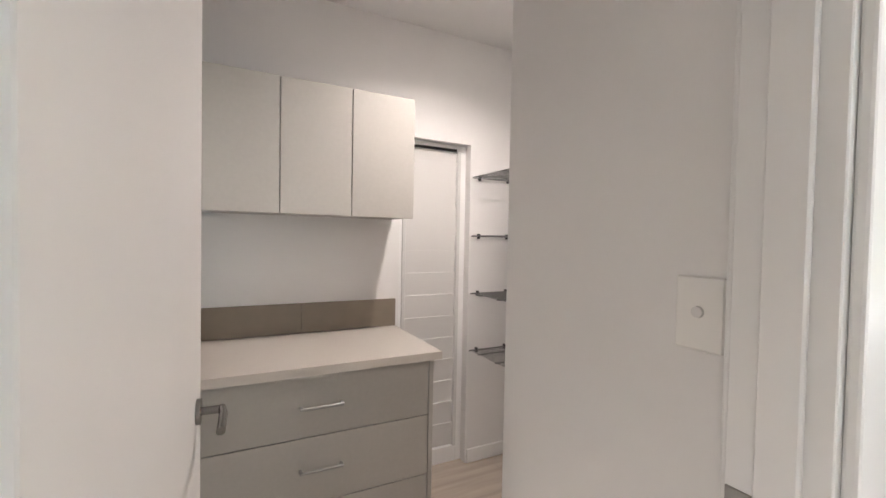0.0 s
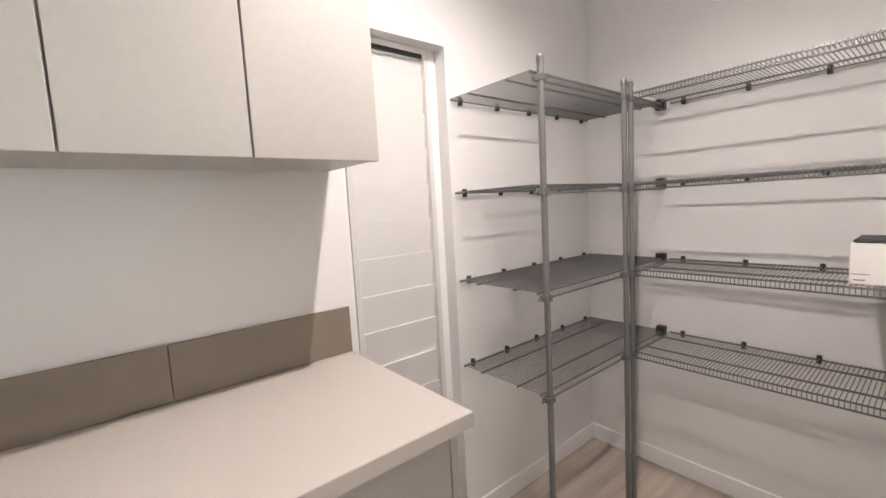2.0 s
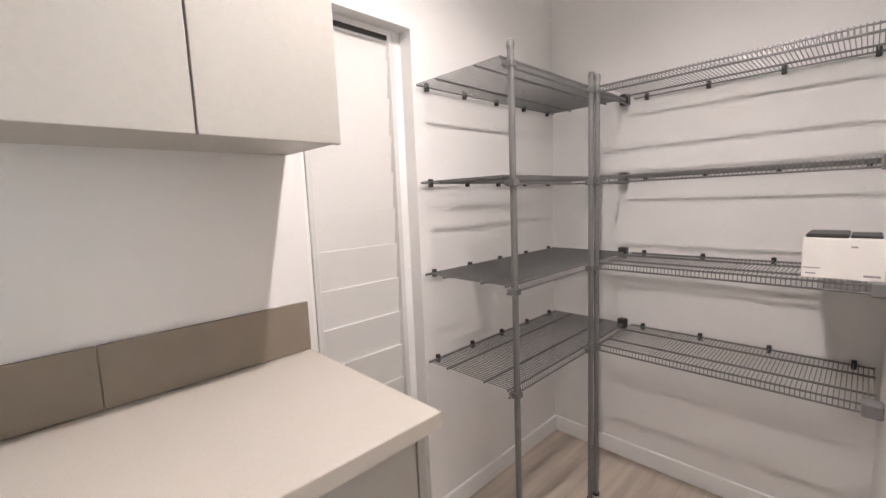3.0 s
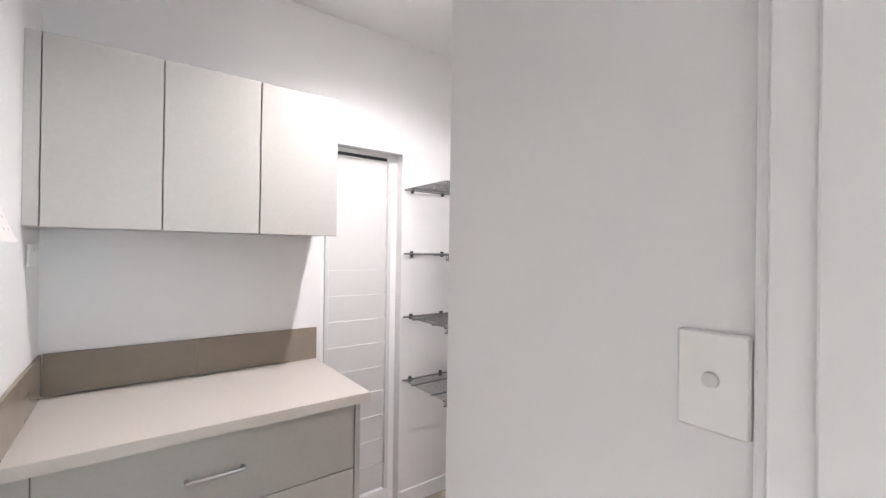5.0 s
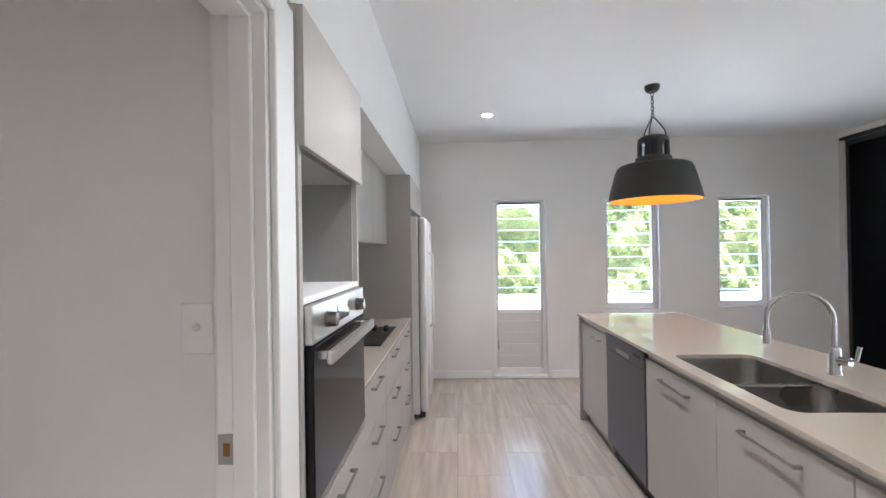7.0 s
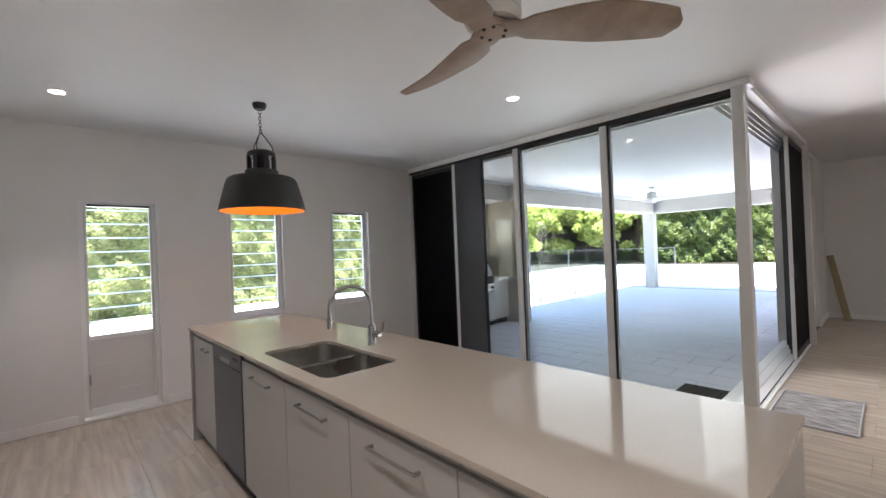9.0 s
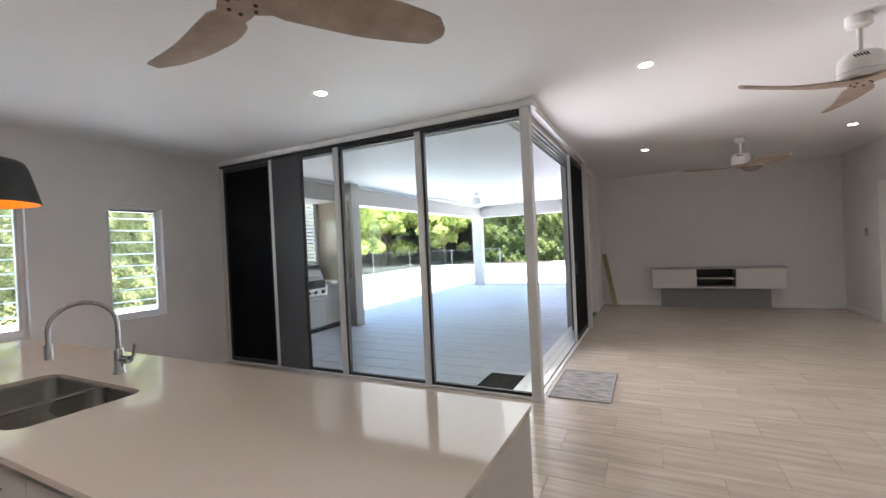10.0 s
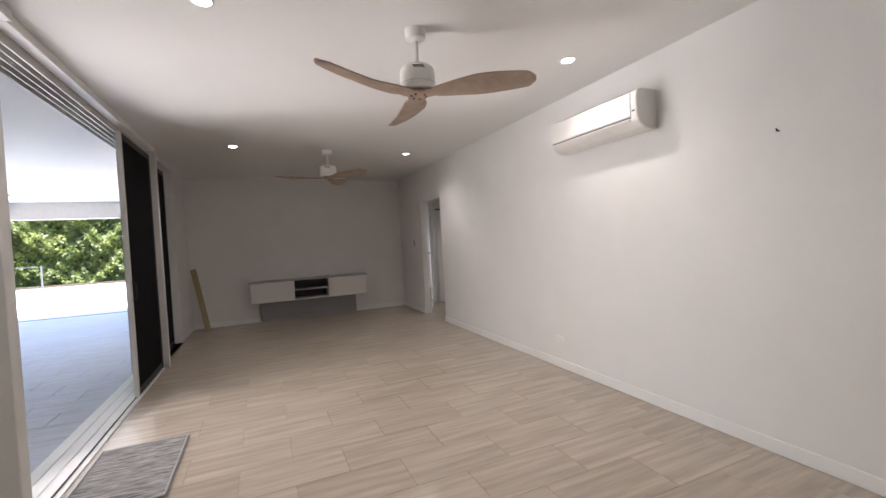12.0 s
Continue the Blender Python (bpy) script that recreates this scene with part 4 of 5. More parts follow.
# ceiling fans
def ceiling_fan(x, y, z, blade_z, turn, radius, label, blade_mat=WOOD, blade_label="", kind_group="ceiling fans"):
    t = thing("ceiling_fan", (x, y, z), label, "ceiling fan", kind_group)
    part("canopy", lathe([(0.0, z - 0.075), (0.03, z - 0.075), (0.062, z - 0.06), (0.066, z - 0.02), (0.066, z - 0.001), (0.0, z - 0.001)], x, y, 28), WHITE, t, smooth=True)
    part("rod", sweep([(x, y, z - 0.07), (x, y, blade_z + 0.17)], 0.014, 12), WHITE, t, smooth=True)
    mo = part("motor", lathe([(0.0, blade_z + 0.018), (0.100, blade_z + 0.02), (0.110, blade_z + 0.03), (0.112, blade_z + 0.12), (0.104, blade_z + 0.155), (0.085, blade_z + 0.172),
                              (0.03, blade_z + 0.178), (0.0, blade_z + 0.178)], x, y, 36), WHITE, t, smooth=True)
    part("motor_seam", lathe([(0.1125, blade_z + 0.055), (0.1135, blade_z + 0.057), (0.1135, blade_z + 0.060), (0.1125, blade_z + 0.062)], x, y, 36, cap=False), ALU, mo, smooth=True)
    for bank in (60, 240):
        for k in range(5):
            b = box(0.098, 0.1095, -0.0035, 0.0035, -0.014, 0.014, 0.001)
            bmesh.ops.rotate(b, verts=b.verts[:], matrix=Matrix.Rotation(radians(35), 3, "X"))
            bmesh.ops.rotate(b, verts=b.verts[:], matrix=Matrix.Rotation(radians(bank + 7.5 * k), 3, "Z"))
            bmesh.ops.translate(b, verts=b.verts[:], vec=(x, y, blade_z + 0.138))
            part("vent_slot", b, BLACK, mo)
    for k in range(3):
        a = radians(turn + 120 * k)
        b = bmesh.new()
        top, low = [], []
        n = 18
        for i in range(n + 1):
            s = i / n
            r = 0.02 + s * (radius - 0.02)
            w = 0.055 + (0.062 * math.sin(math.pi * min(1, s * 0.9 + 0.02)) if s > 0.12 else 0.0)
            w = 0.060 if s < 0.06 else w * 0.72 + 0.012
            if s > 0.93:
                w *= math.sqrt(max(0.12, 1 - ((s - 0.93) / 0.07) ** 2))
            tw = radians(16) * min(1, max(0, (s - 0.08) * 2.2))
            bend = 0.012 * s * s
            rt, rl = [], []
            for j in range(5):
                v = -1 + j / 2
                yy = v * w - 0.04 * math.sin(s * math.pi)
                zz = -v * w * math.sin(tw) + bend
                th = 0.009 * (1 - 0.75 * v * v) + 0.002
                rt.append(b.verts.new((r, yy * math.cos(tw), zz + th)))
                rl.append(b.verts.new((r, yy * math.cos(tw), zz - th)))
            top.append(rt)
            low.append(rl)
        for i in range(n):
            for j in range(4):
                b.faces.new((top[i][j], top[i + 1][j], top[i + 1][j + 1], top[i][j + 1]))
                b.faces.new((low[i][j], low[i][j + 1], low[i + 1][j + 1], low[i + 1][j]))
            b.faces.new((top[i][0], low[i][0], low[i + 1][0], top[i + 1][0]))
            b.faces.new((top[i][4], top[i + 1][4], low[i + 1][4], low[i][4]))
        for e in (0, n):
            for j in range(4):
                b.faces.new((top[e][j], top[e][j + 1], low[e][j + 1], low[e][j]))
        bmesh.ops.recalc_face_normals(b, faces=b.faces[:])
        bmesh.ops.rotate(b, verts=b.verts[:], matrix=Matrix.Rotation(a, 3, "Z"))
        bmesh.ops.translate(b, verts=b.verts[:], vec=(x, y, blade_z))
        bl = part("blade", b, blade_mat, t, blade_label, True)
        for dr, dt in ((0.045, -0.02), (0.045, 0.02)):
            sx = x + dr * math.cos(a) - dt * math.sin(a)
            sy = y + dr * math.sin(a) + dt * math.cos(a)
            part("screw", lathe([(0.0, blade_z - 0.0155), (0.007, blade_z - 0.015), (0.007, blade_z - 0.004), (0.0, blade_z - 0.004)], sx, sy, 10), DARKALU, bl)
    part("hub", lathe([(0.0, blade_z - 0.011), (0.058, blade_z - 0.010), (0.066, blade_z), (0.066, blade_z + 0.02), (0.0, blade_z + 0.02)], x, y, 28), blade_mat, t, smooth=True)
    return t


ceiling_fan(1.20, -1.02, CEIL, 2.31, -11, 0.74, "white ceiling fan with three limed timber blades")
ceiling_fan(-1.20, -3.52, CEIL, 2.345, 25, 0.73, "white ceiling fan with three limed timber blades")
ceiling_fan(-1.15, -7.06, CEIL, 2.36, 5, 0.70, "white ceiling fan with three limed timber blades")

# ---- pantry things ----
ov = [(0.599, 0.907), (0.907, 1.222), (1.222, 1.538)]
for x0, x1 in ov:
    u = thing("overhead_cabinet", ((x0 + x1) / 2, 2.82, 1.52), "greige handleless overhead cabinet on the pantry wall", "wall cabinet", "pantry overhead cabinets")
    part("body", box(x0 + 0.0005, x1 - 0.0005, 2.678, 2.974, 1.524, 2.108), CABINET, u)
    part("door", box(x0 + 0.002, x1 - 0.002, 2.659, 2.677, 1.519, 2.110, 0.0015), CABINET, u)
solo("overhead_filler", box(0.561, 0.598, 2.662, 2.974, 1.521, 2.108, 0.001), CABINET, (0.58, 2.8, 1.52), "greige filler strip beside the overhead cabinets", "filler")
bench = thing("pantry_bench", (1.06, 2.67, 0.884), "cream laminate pantry benchtop", "worktop")
part("top", box(0.561, 1.5632, 2.3712, 2.974, 0.885, 0.92, 0.002), PSTONE, bench)
part("front_edge_strip", box(0.561, 1.564, 2.37, 2.3712, 0.8845, 0.9195), PSTONE, bench)
part("end_edge_strip", box(1.5632, 1.5642, 2.3712, 2.974, 0.8845, 0.9195), PSTONE, bench)
pb = drawers("pantry_drawer_unit", 0.625, 1.515, 2.402, 0.56, 0.10, 0.882, (0.362, 0.632), CABINET, "greige three-drawer pantry unit with bow handles", 0.17, "", 0.128, -0.025)
solo("pantry_gable", box(1.516, 1.537, 2.40, 2.973, 0.0, 0.883, 0.001), CABINET, (1.526, 2.7, 0), "greige end gable of the pantry drawers", "panel")
solo("pantry_filler", box(0.561, 0.624, 2.405, 2.425, 0.0, 0.883, 0.001), CABINET, (0.59, 2.41, 0), "greige filler beside the pantry drawers", "filler")
structure("pantry_plinth", box(0.625, 1.515, 2.45, 2.466, 0.0, 0.099), CABINET, "greige plinth under the pantry drawers", "plinth")
lk = thing("cupboard_catch", (0.595, 2.40, 0.79), "small beige plastic safety catch on the filler", "catch")
part("plate", box(0.578, 0.612, 2.396, 2.405, 0.775, 0.825, 0.003), PAPER, lk)
part("hook", box(0.585, 0.605, 2.375, 2.396, 0.79, 0.803, 0.003), WHITE, lk)
for q in ((0.573, 1.0485, 2.963, 2.974), (1.0497, 1.564, 2.963, 2.974)):
    solo("upstand_tile", box(*q, 0.9215, 1.075, 0.0012), SPLASH, (q[0], 2.97, 0.92), "glossy taupe upstand tile behind the benchtop", "tile", "taupe upstand tiles")
solo("upstand_tile", box(0.561, 0.572, 2.375, 2.962, 0.9215, 1.075, 0.0012), SPLASH, (0.566, 2.6, 0.92), "glossy taupe upstand tile along the side wall", "tile", "taupe upstand tiles")
for nm, y, z in (("power_outlet", 2.80, 1.43),):
    o = thing(nm, (0.561, y, z), "white double power outlet under the cabinet", "outlet")
    part("plate", box(0.5605, 0.568, y - 0.055, y + 0.055, z - 0.036, z + 0.036, 0.003), WHITE, o)
    for s in (-0.028, 0.028):
        part("rocker", box(0.568, 0.571, y + s - 0.008, y + s + 0.008, z + 0.012, z + 0.026, 0.001), WHITE, o)

sw1 = thing("light_switch", (1.404, 1.14, 1.31), "white square-edged wall switch plate with a round button", "switch")
part("plate", box(1.395, 1.4035, 1.101, 1.181, 1.248, 1.370, 0.003), WHITE, sw1)
b = bmesh.new()
bmesh.ops.create_cone(b, cap_ends=True, segments=24, radius1=0.010, radius2=0.009, depth=0.006)
bmesh.ops.rotate(b, verts=b.verts[:], matrix=Matrix.Rotation(radians(-90), 3, "Y"))
bmesh.ops.translate(b, verts=b.verts[:], vec=(1.393, 1.142, 1.312))
part("button", b, ALU, sw1, "round pale button", True)

# calendar, its lower page curling off the wall
cal = thing("wall_calendar", (0.562, 2.18, 1.47), "open wall calendar with a brown landscape picture", "calendar")


def page(y0, y1, zs, off):
    b = bmesh.new()
    rows = [[b.verts.new((0.5615 + off(z), y, z)) for y in (y0, (y0 + y1) / 2, y1)] for z in zs]
    for q, s in zip(rows, rows[1:]):
        for k in range(2):
            b.faces.new((q[k], q[k + 1], s[k + 1], s[k]))
    return b


def curl(z):
    return 0.004 + 0.045 * max(0.0, (1.66 - z) / 0.19) ** 2 if z < 1.66 else 0.004


upper = part("picture_page", page(2.005, 2.325, [1.66, 1.72, 1.80, 1.88, 1.96], curl), PAPER, cal)
part("picture", page(2.012, 2.318, [1.745, 1.80, 1.86], lambda z: curl(z) + 0.0012), PICTURE, upper, "brown rocky landscape print")
part("picture_sky", page(2.012, 2.318, [1.86, 1.91, 1.955], lambda z: curl(z) + 0.0012), SKYPINK, upper, "dusky sky print")
for k in range(4):
    part("text_bar", page(2.03, 2.18 + 0.03 * (k % 2), [1.70 + 0.010 * k, 1.704 + 0.010 * k], lambda z: curl(z) + 0.0014), INK, upper)
lower = part("month_page", page(2.005, 2.325, [1.47, 1.50, 1.54, 1.58, 1.62, 1.655], curl), PAPER, cal)
part("binding", sweep([(0.567, 2.01, 1.6575), (0.567, 2.32, 1.6575)], 0.003, 6), INK, cal)
for r in range(5):
    for c in range(7):
        z, y = 1.495 + 0.029 * r, 2.03 + 0.042 * c
        part("date_mark", page(y, y + 0.009, [z, z + 0.007], lambda q: curl(q) + 0.0014), PALEINK, lower)


# wire shelving
BRACKET = material("grey_bracket_plastic", (0.17, 0.17, 0.17), 0.5, grain=0.1, scale=30)
LEVELS = (0.725, 1.085, 1.445, 1.81)


def wire_shelf(z, along, a0, a1, back, front, label):
    """A wire shelf: close wires across, rods along, and a drop lip in front. along: the axis it runs on."""
    def P(a, d, h):
        return (a, d, h) if along == "x" else (d, a, h)
    mid = ((a0 + a1) / 2, (back + front) / 2)
    t = thing("wire_shelf", P(mid[0], mid[1], z), label, "wire shelf", "pantry wire shelves")
    n = int((a1 - a0) / 0.0127)
    s = 1 if front > back else -1
    base = ORIGIN[t]
    shape = mesh_of("wire", sweep([P(mid[0], back, z), P(mid[0], front - s * 0.003, z), P(mid[0], front, z - 0.028)], 0.0016, 5), WIRE, base, True)
    for i in range(n + 1):
        w = new("wire", shape)
        w.parent = t
        w.location = P(a0 + (a1 - a0) * i / n - mid[0], 0, 0)
    for f, dz, r in ((0.01, -0.005, 0.0035), (0.263, -0.005, 0.004), (0.726, -0.005, 0.004), (0.985, -0.005, 0.0035), (1.0, -0.028, 0.0035)):
        d = back + (front - back) * f
        part("rod", sweep([P(a0 - 0.004, d, z + dz), P(a1 + 0.004, d, z + dz)], r, 7), WIRE, t, smooth=True)
    k = max(3, int((a1 - a0) / 0.19))
    for i in range(k):
        a = a0 + 0.05 + (a1 - a0 - 0.1) * i / (k - 1)
        q = P(a, back, z)
        b = box(q[0] - 0.008, q[0] + 0.008, q[1] - 0.008, q[1] + 0.008, z - 0.02, z + 0.012, 0.002)
        part("wall_clip", b, DARKALU, t)
    return t


for z in LEVELS:
    t = wire_shelf(z, "x", 2.066, 3.030, 2.966, 2.565, "grey coated wire shelf along the pantry back wall")
    part("end_bracket", box(3.012, 3.049, 2.56, 2.60, z - 0.028, z + 0.022, 0.004), BLACK, t, "black plastic end bracket")
    t = wire_shelf(z, "y", 1.70, 2.535, 3.041, 2.672, "grey coated wire shelf along the pantry end wall")
    part("end_bracket", box(2.655, 2.705, 1.6805, 1.728, z - 0.036, z + 0.006, 0.004), BRACKET, t, "grey plastic end bracket")
for x, y in ((2.092, 2.553), (2.632, 2.553), (2.684, 2.552)):
    t = thing("shelf_post", (x, y, 0.0), "grey tubular shelving post standing on the floor", "post", "shelving posts")
    part("tube", sweep([(x, y, 0.004), (x, y, 1.852)], 0.0108, 14), POST, t, smooth=True)
    part("cap", lathe([(0.0, 1.858), (0.010, 1.857), (0.0125, 1.85), (0.0125, 1.835), (0.0, 1.835)], x, y, 14), WIRE, t, smooth=True)
    part("foot", lathe([(0.0, 0.0), (0.016, 0.0), (0.016, 0.012), (0.0, 0.013)], x, y, 14), DARKALU, t)
    for z in LEVELS:
        part("clamp", box(x - 0.016, x + 0.016, y - 0.014, y + 0.02, z - 0.035, z - 0.012, 0.003), WIRE, t)
bx = thing("cardboard_box", (2.80, 1.79, 1.09), "white cardboard packet with faint printing", "box")
part("carton", box(2.69, 2.92, 1.70, 1.885, 1.088, 1.212, 0.002), PAPER, bx)
for y0, y1, z0, z1 in ((1.71, 1.745, 1.10, 1.106), (1.85, 1.875, 1.10, 1.104), (1.84, 1.88, 1.118, 1.121), (1.76, 1.775, 1.185, 1.19)):
    part("print_bar", box(2.6892, 2.6899, y0, y1, z0, z1), INK, bx)
hs = thing("black_device", (2.80, 1.83, 1.212), "flat black gadget lying on the packet", "gadget")
part("case", box(2.70, 2.86, 1.78, 1.88, 1.2125, 1.224, 0.004), BLACK, hs)
part("flap", box(2.71, 2.86, 1.71, 1.778, 1.2125, 1.219, 0.002), DARKALU, hs)

# ---- living room ----
ac = thing("air_conditioner", (XW, -3.79, 2.17), "white wall-mounted split air conditioner", "air conditioner")
b = bmesh.new()
prof = [(0.001, 2.175), (0.001, 2.468), (0.165, 2.468), (0.205, 2.45), (0.218, 2.40), (0.212, 2.255), (0.185, 2.205), (0.12, 2.172)]
for y in (-4.29, -3.29):
    [b.verts.new((XW + d, y, z)) for d, z in prof]
b.verts.ensure_lookup_table()
n = len(prof)
for k in range(n):
    b.faces.new((b.verts[k], b.verts[(k + 1) % n], b.verts[n + (k + 1) % n], b.verts[n + k]))
b.faces.new([b.verts[k] for k in range(n)][::-1])
b.faces.new([b.verts[n + k] for k in range(n)])
bmesh.ops.recalc_face_normals(b, faces=b.faces[:])
bmesh.ops.bevel(b, geom=b.edges[:], offset=0.006, segments=2, affect="EDGES")
case = part("casing", b, WHITE, ac, smooth=True)
part("front_panel", box(XW + 0.2125, XW + 0.222, -4.275, -3.345, 2.268, 2.445, 0.003), WHITE, ac)
b = box(-0.05, 0.05, -4.27, -3.36, -0.003, 0.003, 0.002)
bmesh.ops.rotate(b, verts=b.verts[:], matrix=Matrix.Rotation(radians(-42), 3, "Y"))
bmesh.ops.translate(b, verts=b.verts[:], vec=(XW + 0.178, 0, 2.215))
part("air_flap", b, WHITE, ac)
part("flap_gap", box(XW + 0.205, XW + 0.2135, -4.27, -3.35, 2.256, 2.262), BLACK, ac)
part("intake_grille", box(XW + 0.03, XW + 0.16, -4.25, -3.33, 2.468, 2.472), DARKALU, ac)
part("indicator", box(XW + 0.214, XW + 0.2165, -3.335, -3.31, 2.30, 2.31), BLACK, ac)

tv = thing("tv_cabinet", (-1.06, -9.6, 0.40), "wall-hung pale television cabinet with an open centre nook", "tv cabinet")
part("top", box(-2.15, 0.03, -9.815, -9.39, 0.775, 0.80, 0.002), TVGREY, tv, "grey top board")
part("bottom", box(-2.13, 0.01, -9.815, -9.41, 0.405, 0.425, 0.001), TVBODY, tv)
for x0, x1 in ((-2.13, -2.11), (-0.01, 0.01), (-1.40, -1.385), (-0.755, -0.74)):
    part("side_panel", box(x0, x1, -9.815, -9.41, 0.425, 0.775), TVBODY, tv)
part("nook_back", box(-1.385, -0.755, -9.815, -9.80, 0.425, 0.775), BLACK, tv)
part("nook_lining", box(-1.385, -0.755, -9.80, -9.43, 0.768, 0.774), BLACK, tv)
part("nook_shelf", box(-1.385, -0.755, -9.80, -9.415, 0.585, 0.60, 0.001), TVBODY, tv)
for x0, x1 in ((-2.13, -1.395), (-0.745, 0.01)):
    part("flap_door", box(x0 + 0.002, x1 - 0.002, -9.409, -9.392, 0.408, 0.771, 0.0015), TVBODY, tv)
solo("tv_backing_panel", box(-1.98, -0.14, -9.818, -9.79, 0.0, 0.404, 0.002), TVGREY, (-1.06, -9.8, 0), "grey backing panel on the wall below the cabinet", "panel")
b = box(-0.045, 0.045, -0.012, 0.012, 0.0, 1.16, 0.002)
ob = solo("timber_plank", b, TIMBER, (0, 0, 0), "raw pine plank leaning in the corner", "plank")
ob.matrix_world = look((0.72, -9.45, 0.012), (0.935, -9.77, 1.10)) @ pose(0, 0, 0, 180, 0, 20)
ORIGIN[ob] = Vector((0, 0, 0))
for nm, y, z, lab in (("power_outlet", -4.56, 0.30, "white power outlet low on the long wall"), ("light_switch", -8.94, 1.36, "small grey switch panel near the hall opening")):
    o = thing(nm, (XW, y, z), lab, "outlet" if z < 1 else "switch")
    w, h = (0.058, 0.036) if z < 1 else (0.038, 0.062)
    part("plate", box(XW + 0.0005, XW + 0.009, y - w, y + w, z - h, z + h, 0.003), WHITE if z < 1 else TVGREY, o)
    for s in (-0.5, 0.5):
        part("rocker", box(XW + 0.009, XW + 0.012, y + s * w - 0.008, y + s * w + 0.008, z + h * 0.3, z + h * 0.7, 0.001), WHITE if z < 1 else BLACK, o)
o = thing("light_switch", (XE, -3.385, 1.39), "white switch plate beside the louvre window", "switch")
part("plate", box(XE - 0.009, XE - 0.0005, -3.423, -3.347, 1.33, 1.45, 0.003), WHITE, o)
for zz in (1.365, 1.415):
    part("rocker", box(XE - 0.012, XE - 0.009, -3.393, -3.377, zz - 0.012, zz + 0.012, 0.001), WHITE, o)
nl = solo("wall_hook", sweep([(XW, -2.49, 1.95), (XW + 0.02, -2.49, 1.95), (XW + 0.026, -2.49, 1.962)], 0.005, 8), DARKALU, (XW, -2.49, 1.95), "small dark picture hook on the wall", "hook")
# hall door seen through the opening
hd = thing("hall_door", (-5.05, -12.43, 0.0), "closed white flush door at the end of the hall", "door")
part("door_leaf", box(-5.45, -4.635, -12.449, -12.41, 0.02, 2.20, 0.002), DOORPAINT, hd)
for q in ((-5.52, -5.455, 0, 2.27), (-4.63, -4.565, 0, 2.27), (-5.455, -4.63, 2.205, 2.27)):
    part("casing", box(q[0], q[1], -12.449, -12.43, q[2], q[3], 0.004), TRIM, hd)
lv = part("handle_rose", sweep([(-4.70, -12.41, 1.02), (-4.70, -12.40, 1.02)], 0.028, 16), DARKALU, hd, smooth=True)
part("lever", sweep([(-4.70, -12.405, 1.02), (-4.70, -12.36, 1.02), (-4.82, -12.355, 1.02)], 0.011, 8), DARKALU, lv, smooth=True)
sd2 = thing("hall_side_door", (-4.2, -9.58, 0.0), "closed cream door in the hall's nib wall", "door")
part("door_leaf", box(-4.60, -3.80, -9.598, -9.575, 0.015, 2.06, 0.002), DOORPAINT, sd2)
part("head_gap", box(-4.60, -3.80, -9.598, -9.583, 2.062, 2.09), BLACK, sd2)
part("head_casing", box(-4.66, -3.745, -9.598, -9.57, 2.092, 2.16, 0.004), TRIM, sd2)
hl = thing("hall_cased_opening", (-3.72, -9.68, 0), "white cased opening in the hall", "door frame")
part("jamb", box(-3.74, -3.71, -9.77, -9.58, 0.0, 2.45, 0.003), TRIM, hl)
# unseen lamp, added: its cool light imitates daylight on the end door
added_hall_lamp = (-4.6, -11.2)
downlight(*added_hall_lamp, 2.45)
downlight_lamp(*added_hall_lamp, 2.45, 16.0, (0.86, 0.93, 1.0))
# second unseen lamp, added to brighten the nib wall
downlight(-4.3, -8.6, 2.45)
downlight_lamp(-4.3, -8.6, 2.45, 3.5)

# mats
rug = thing("door_mat", (0.645, -4.36, 0.002), "grey striped shaggy mat inside the doors", "mat")
b = bmesh.new()
nx, ny = 36, 30
g = [[b.verts.new((0.375 + 0.54 * i / nx, -4.79 + 0.86 * j / ny, 0.010 + 0.006 * noise.noise((i * 0.5, j * 0.9, 0)) + 0.004 * math.sin(j * 2.1))) for i in range(nx + 1)] for j in range(ny + 1)]
for j in range(ny):
    for i in range(nx):
        b.faces.new((g[j][i], g[j][i + 1], g[j + 1][i + 1], g[j + 1][i]))
part("woven_face", b, RUG, rug, smooth=True)
for q in ((0.37, 0.385, -4.795, -3.925), (0.905, 0.92, -4.795, -3.925), (0.385, 0.905, -4.795, -4.78), (0.385, 0.905, -3.94, -3.925)):
    part("border", box(*q, 0.001, 0.016, 0.004), TVGREY, rug)
om = thing("rubber_mat", (1.44, -4.27, -0.02), "black honeycomb rubber mat outside the doors", "mat")
part("pad", box(1.19, 1.68, -4.50, -4.06, -0.021, -0.012, 0.002), RUBBER, om)
for i in range(11):
    part("ridge", box(1.20 + 0.0465 * i, 1.208 + 0.0465 * i, -4.49, -4.07, -0.012, -0.006), RUBBER, om)
for i in range(10):
    part("ridge", box(1.20, 1.67, -4.485 + 0.045 * i, -4.477 + 0.045 * i, -0.0125, -0.0065), RUBBER, om)

# ---- patio ----
PZ = -0.022
structure("patio_slab", box(1.2, 6.35, -14.35, YG - 0.12, -0.15, PZ - 0.004), PGROUT, "grey patio grout bed", "floor")
structure("patio_ceiling", box(1.2, 5.8, -14.3, YG - 0.12, 2.80, 2.92), CEILING, "white patio ceiling", "ceiling")
structure("patio_fascia", box(1.0, 5.85, -14.4, -13.0, 2.93, 3.05), RENDERED, "plain patio roof edge", "roof")
structure("patio_fascia_side", box(6.1, 6.25, -6.9, -3.9, 2.93, 3.05), RENDERED, "plain patio roof edge", "roof")
structure("patio_beam", box(5.42, 5.78, -14.0, -6.70, 2.40, 2.799), RENDERED, "rendered beam along the patio edge", "beam")
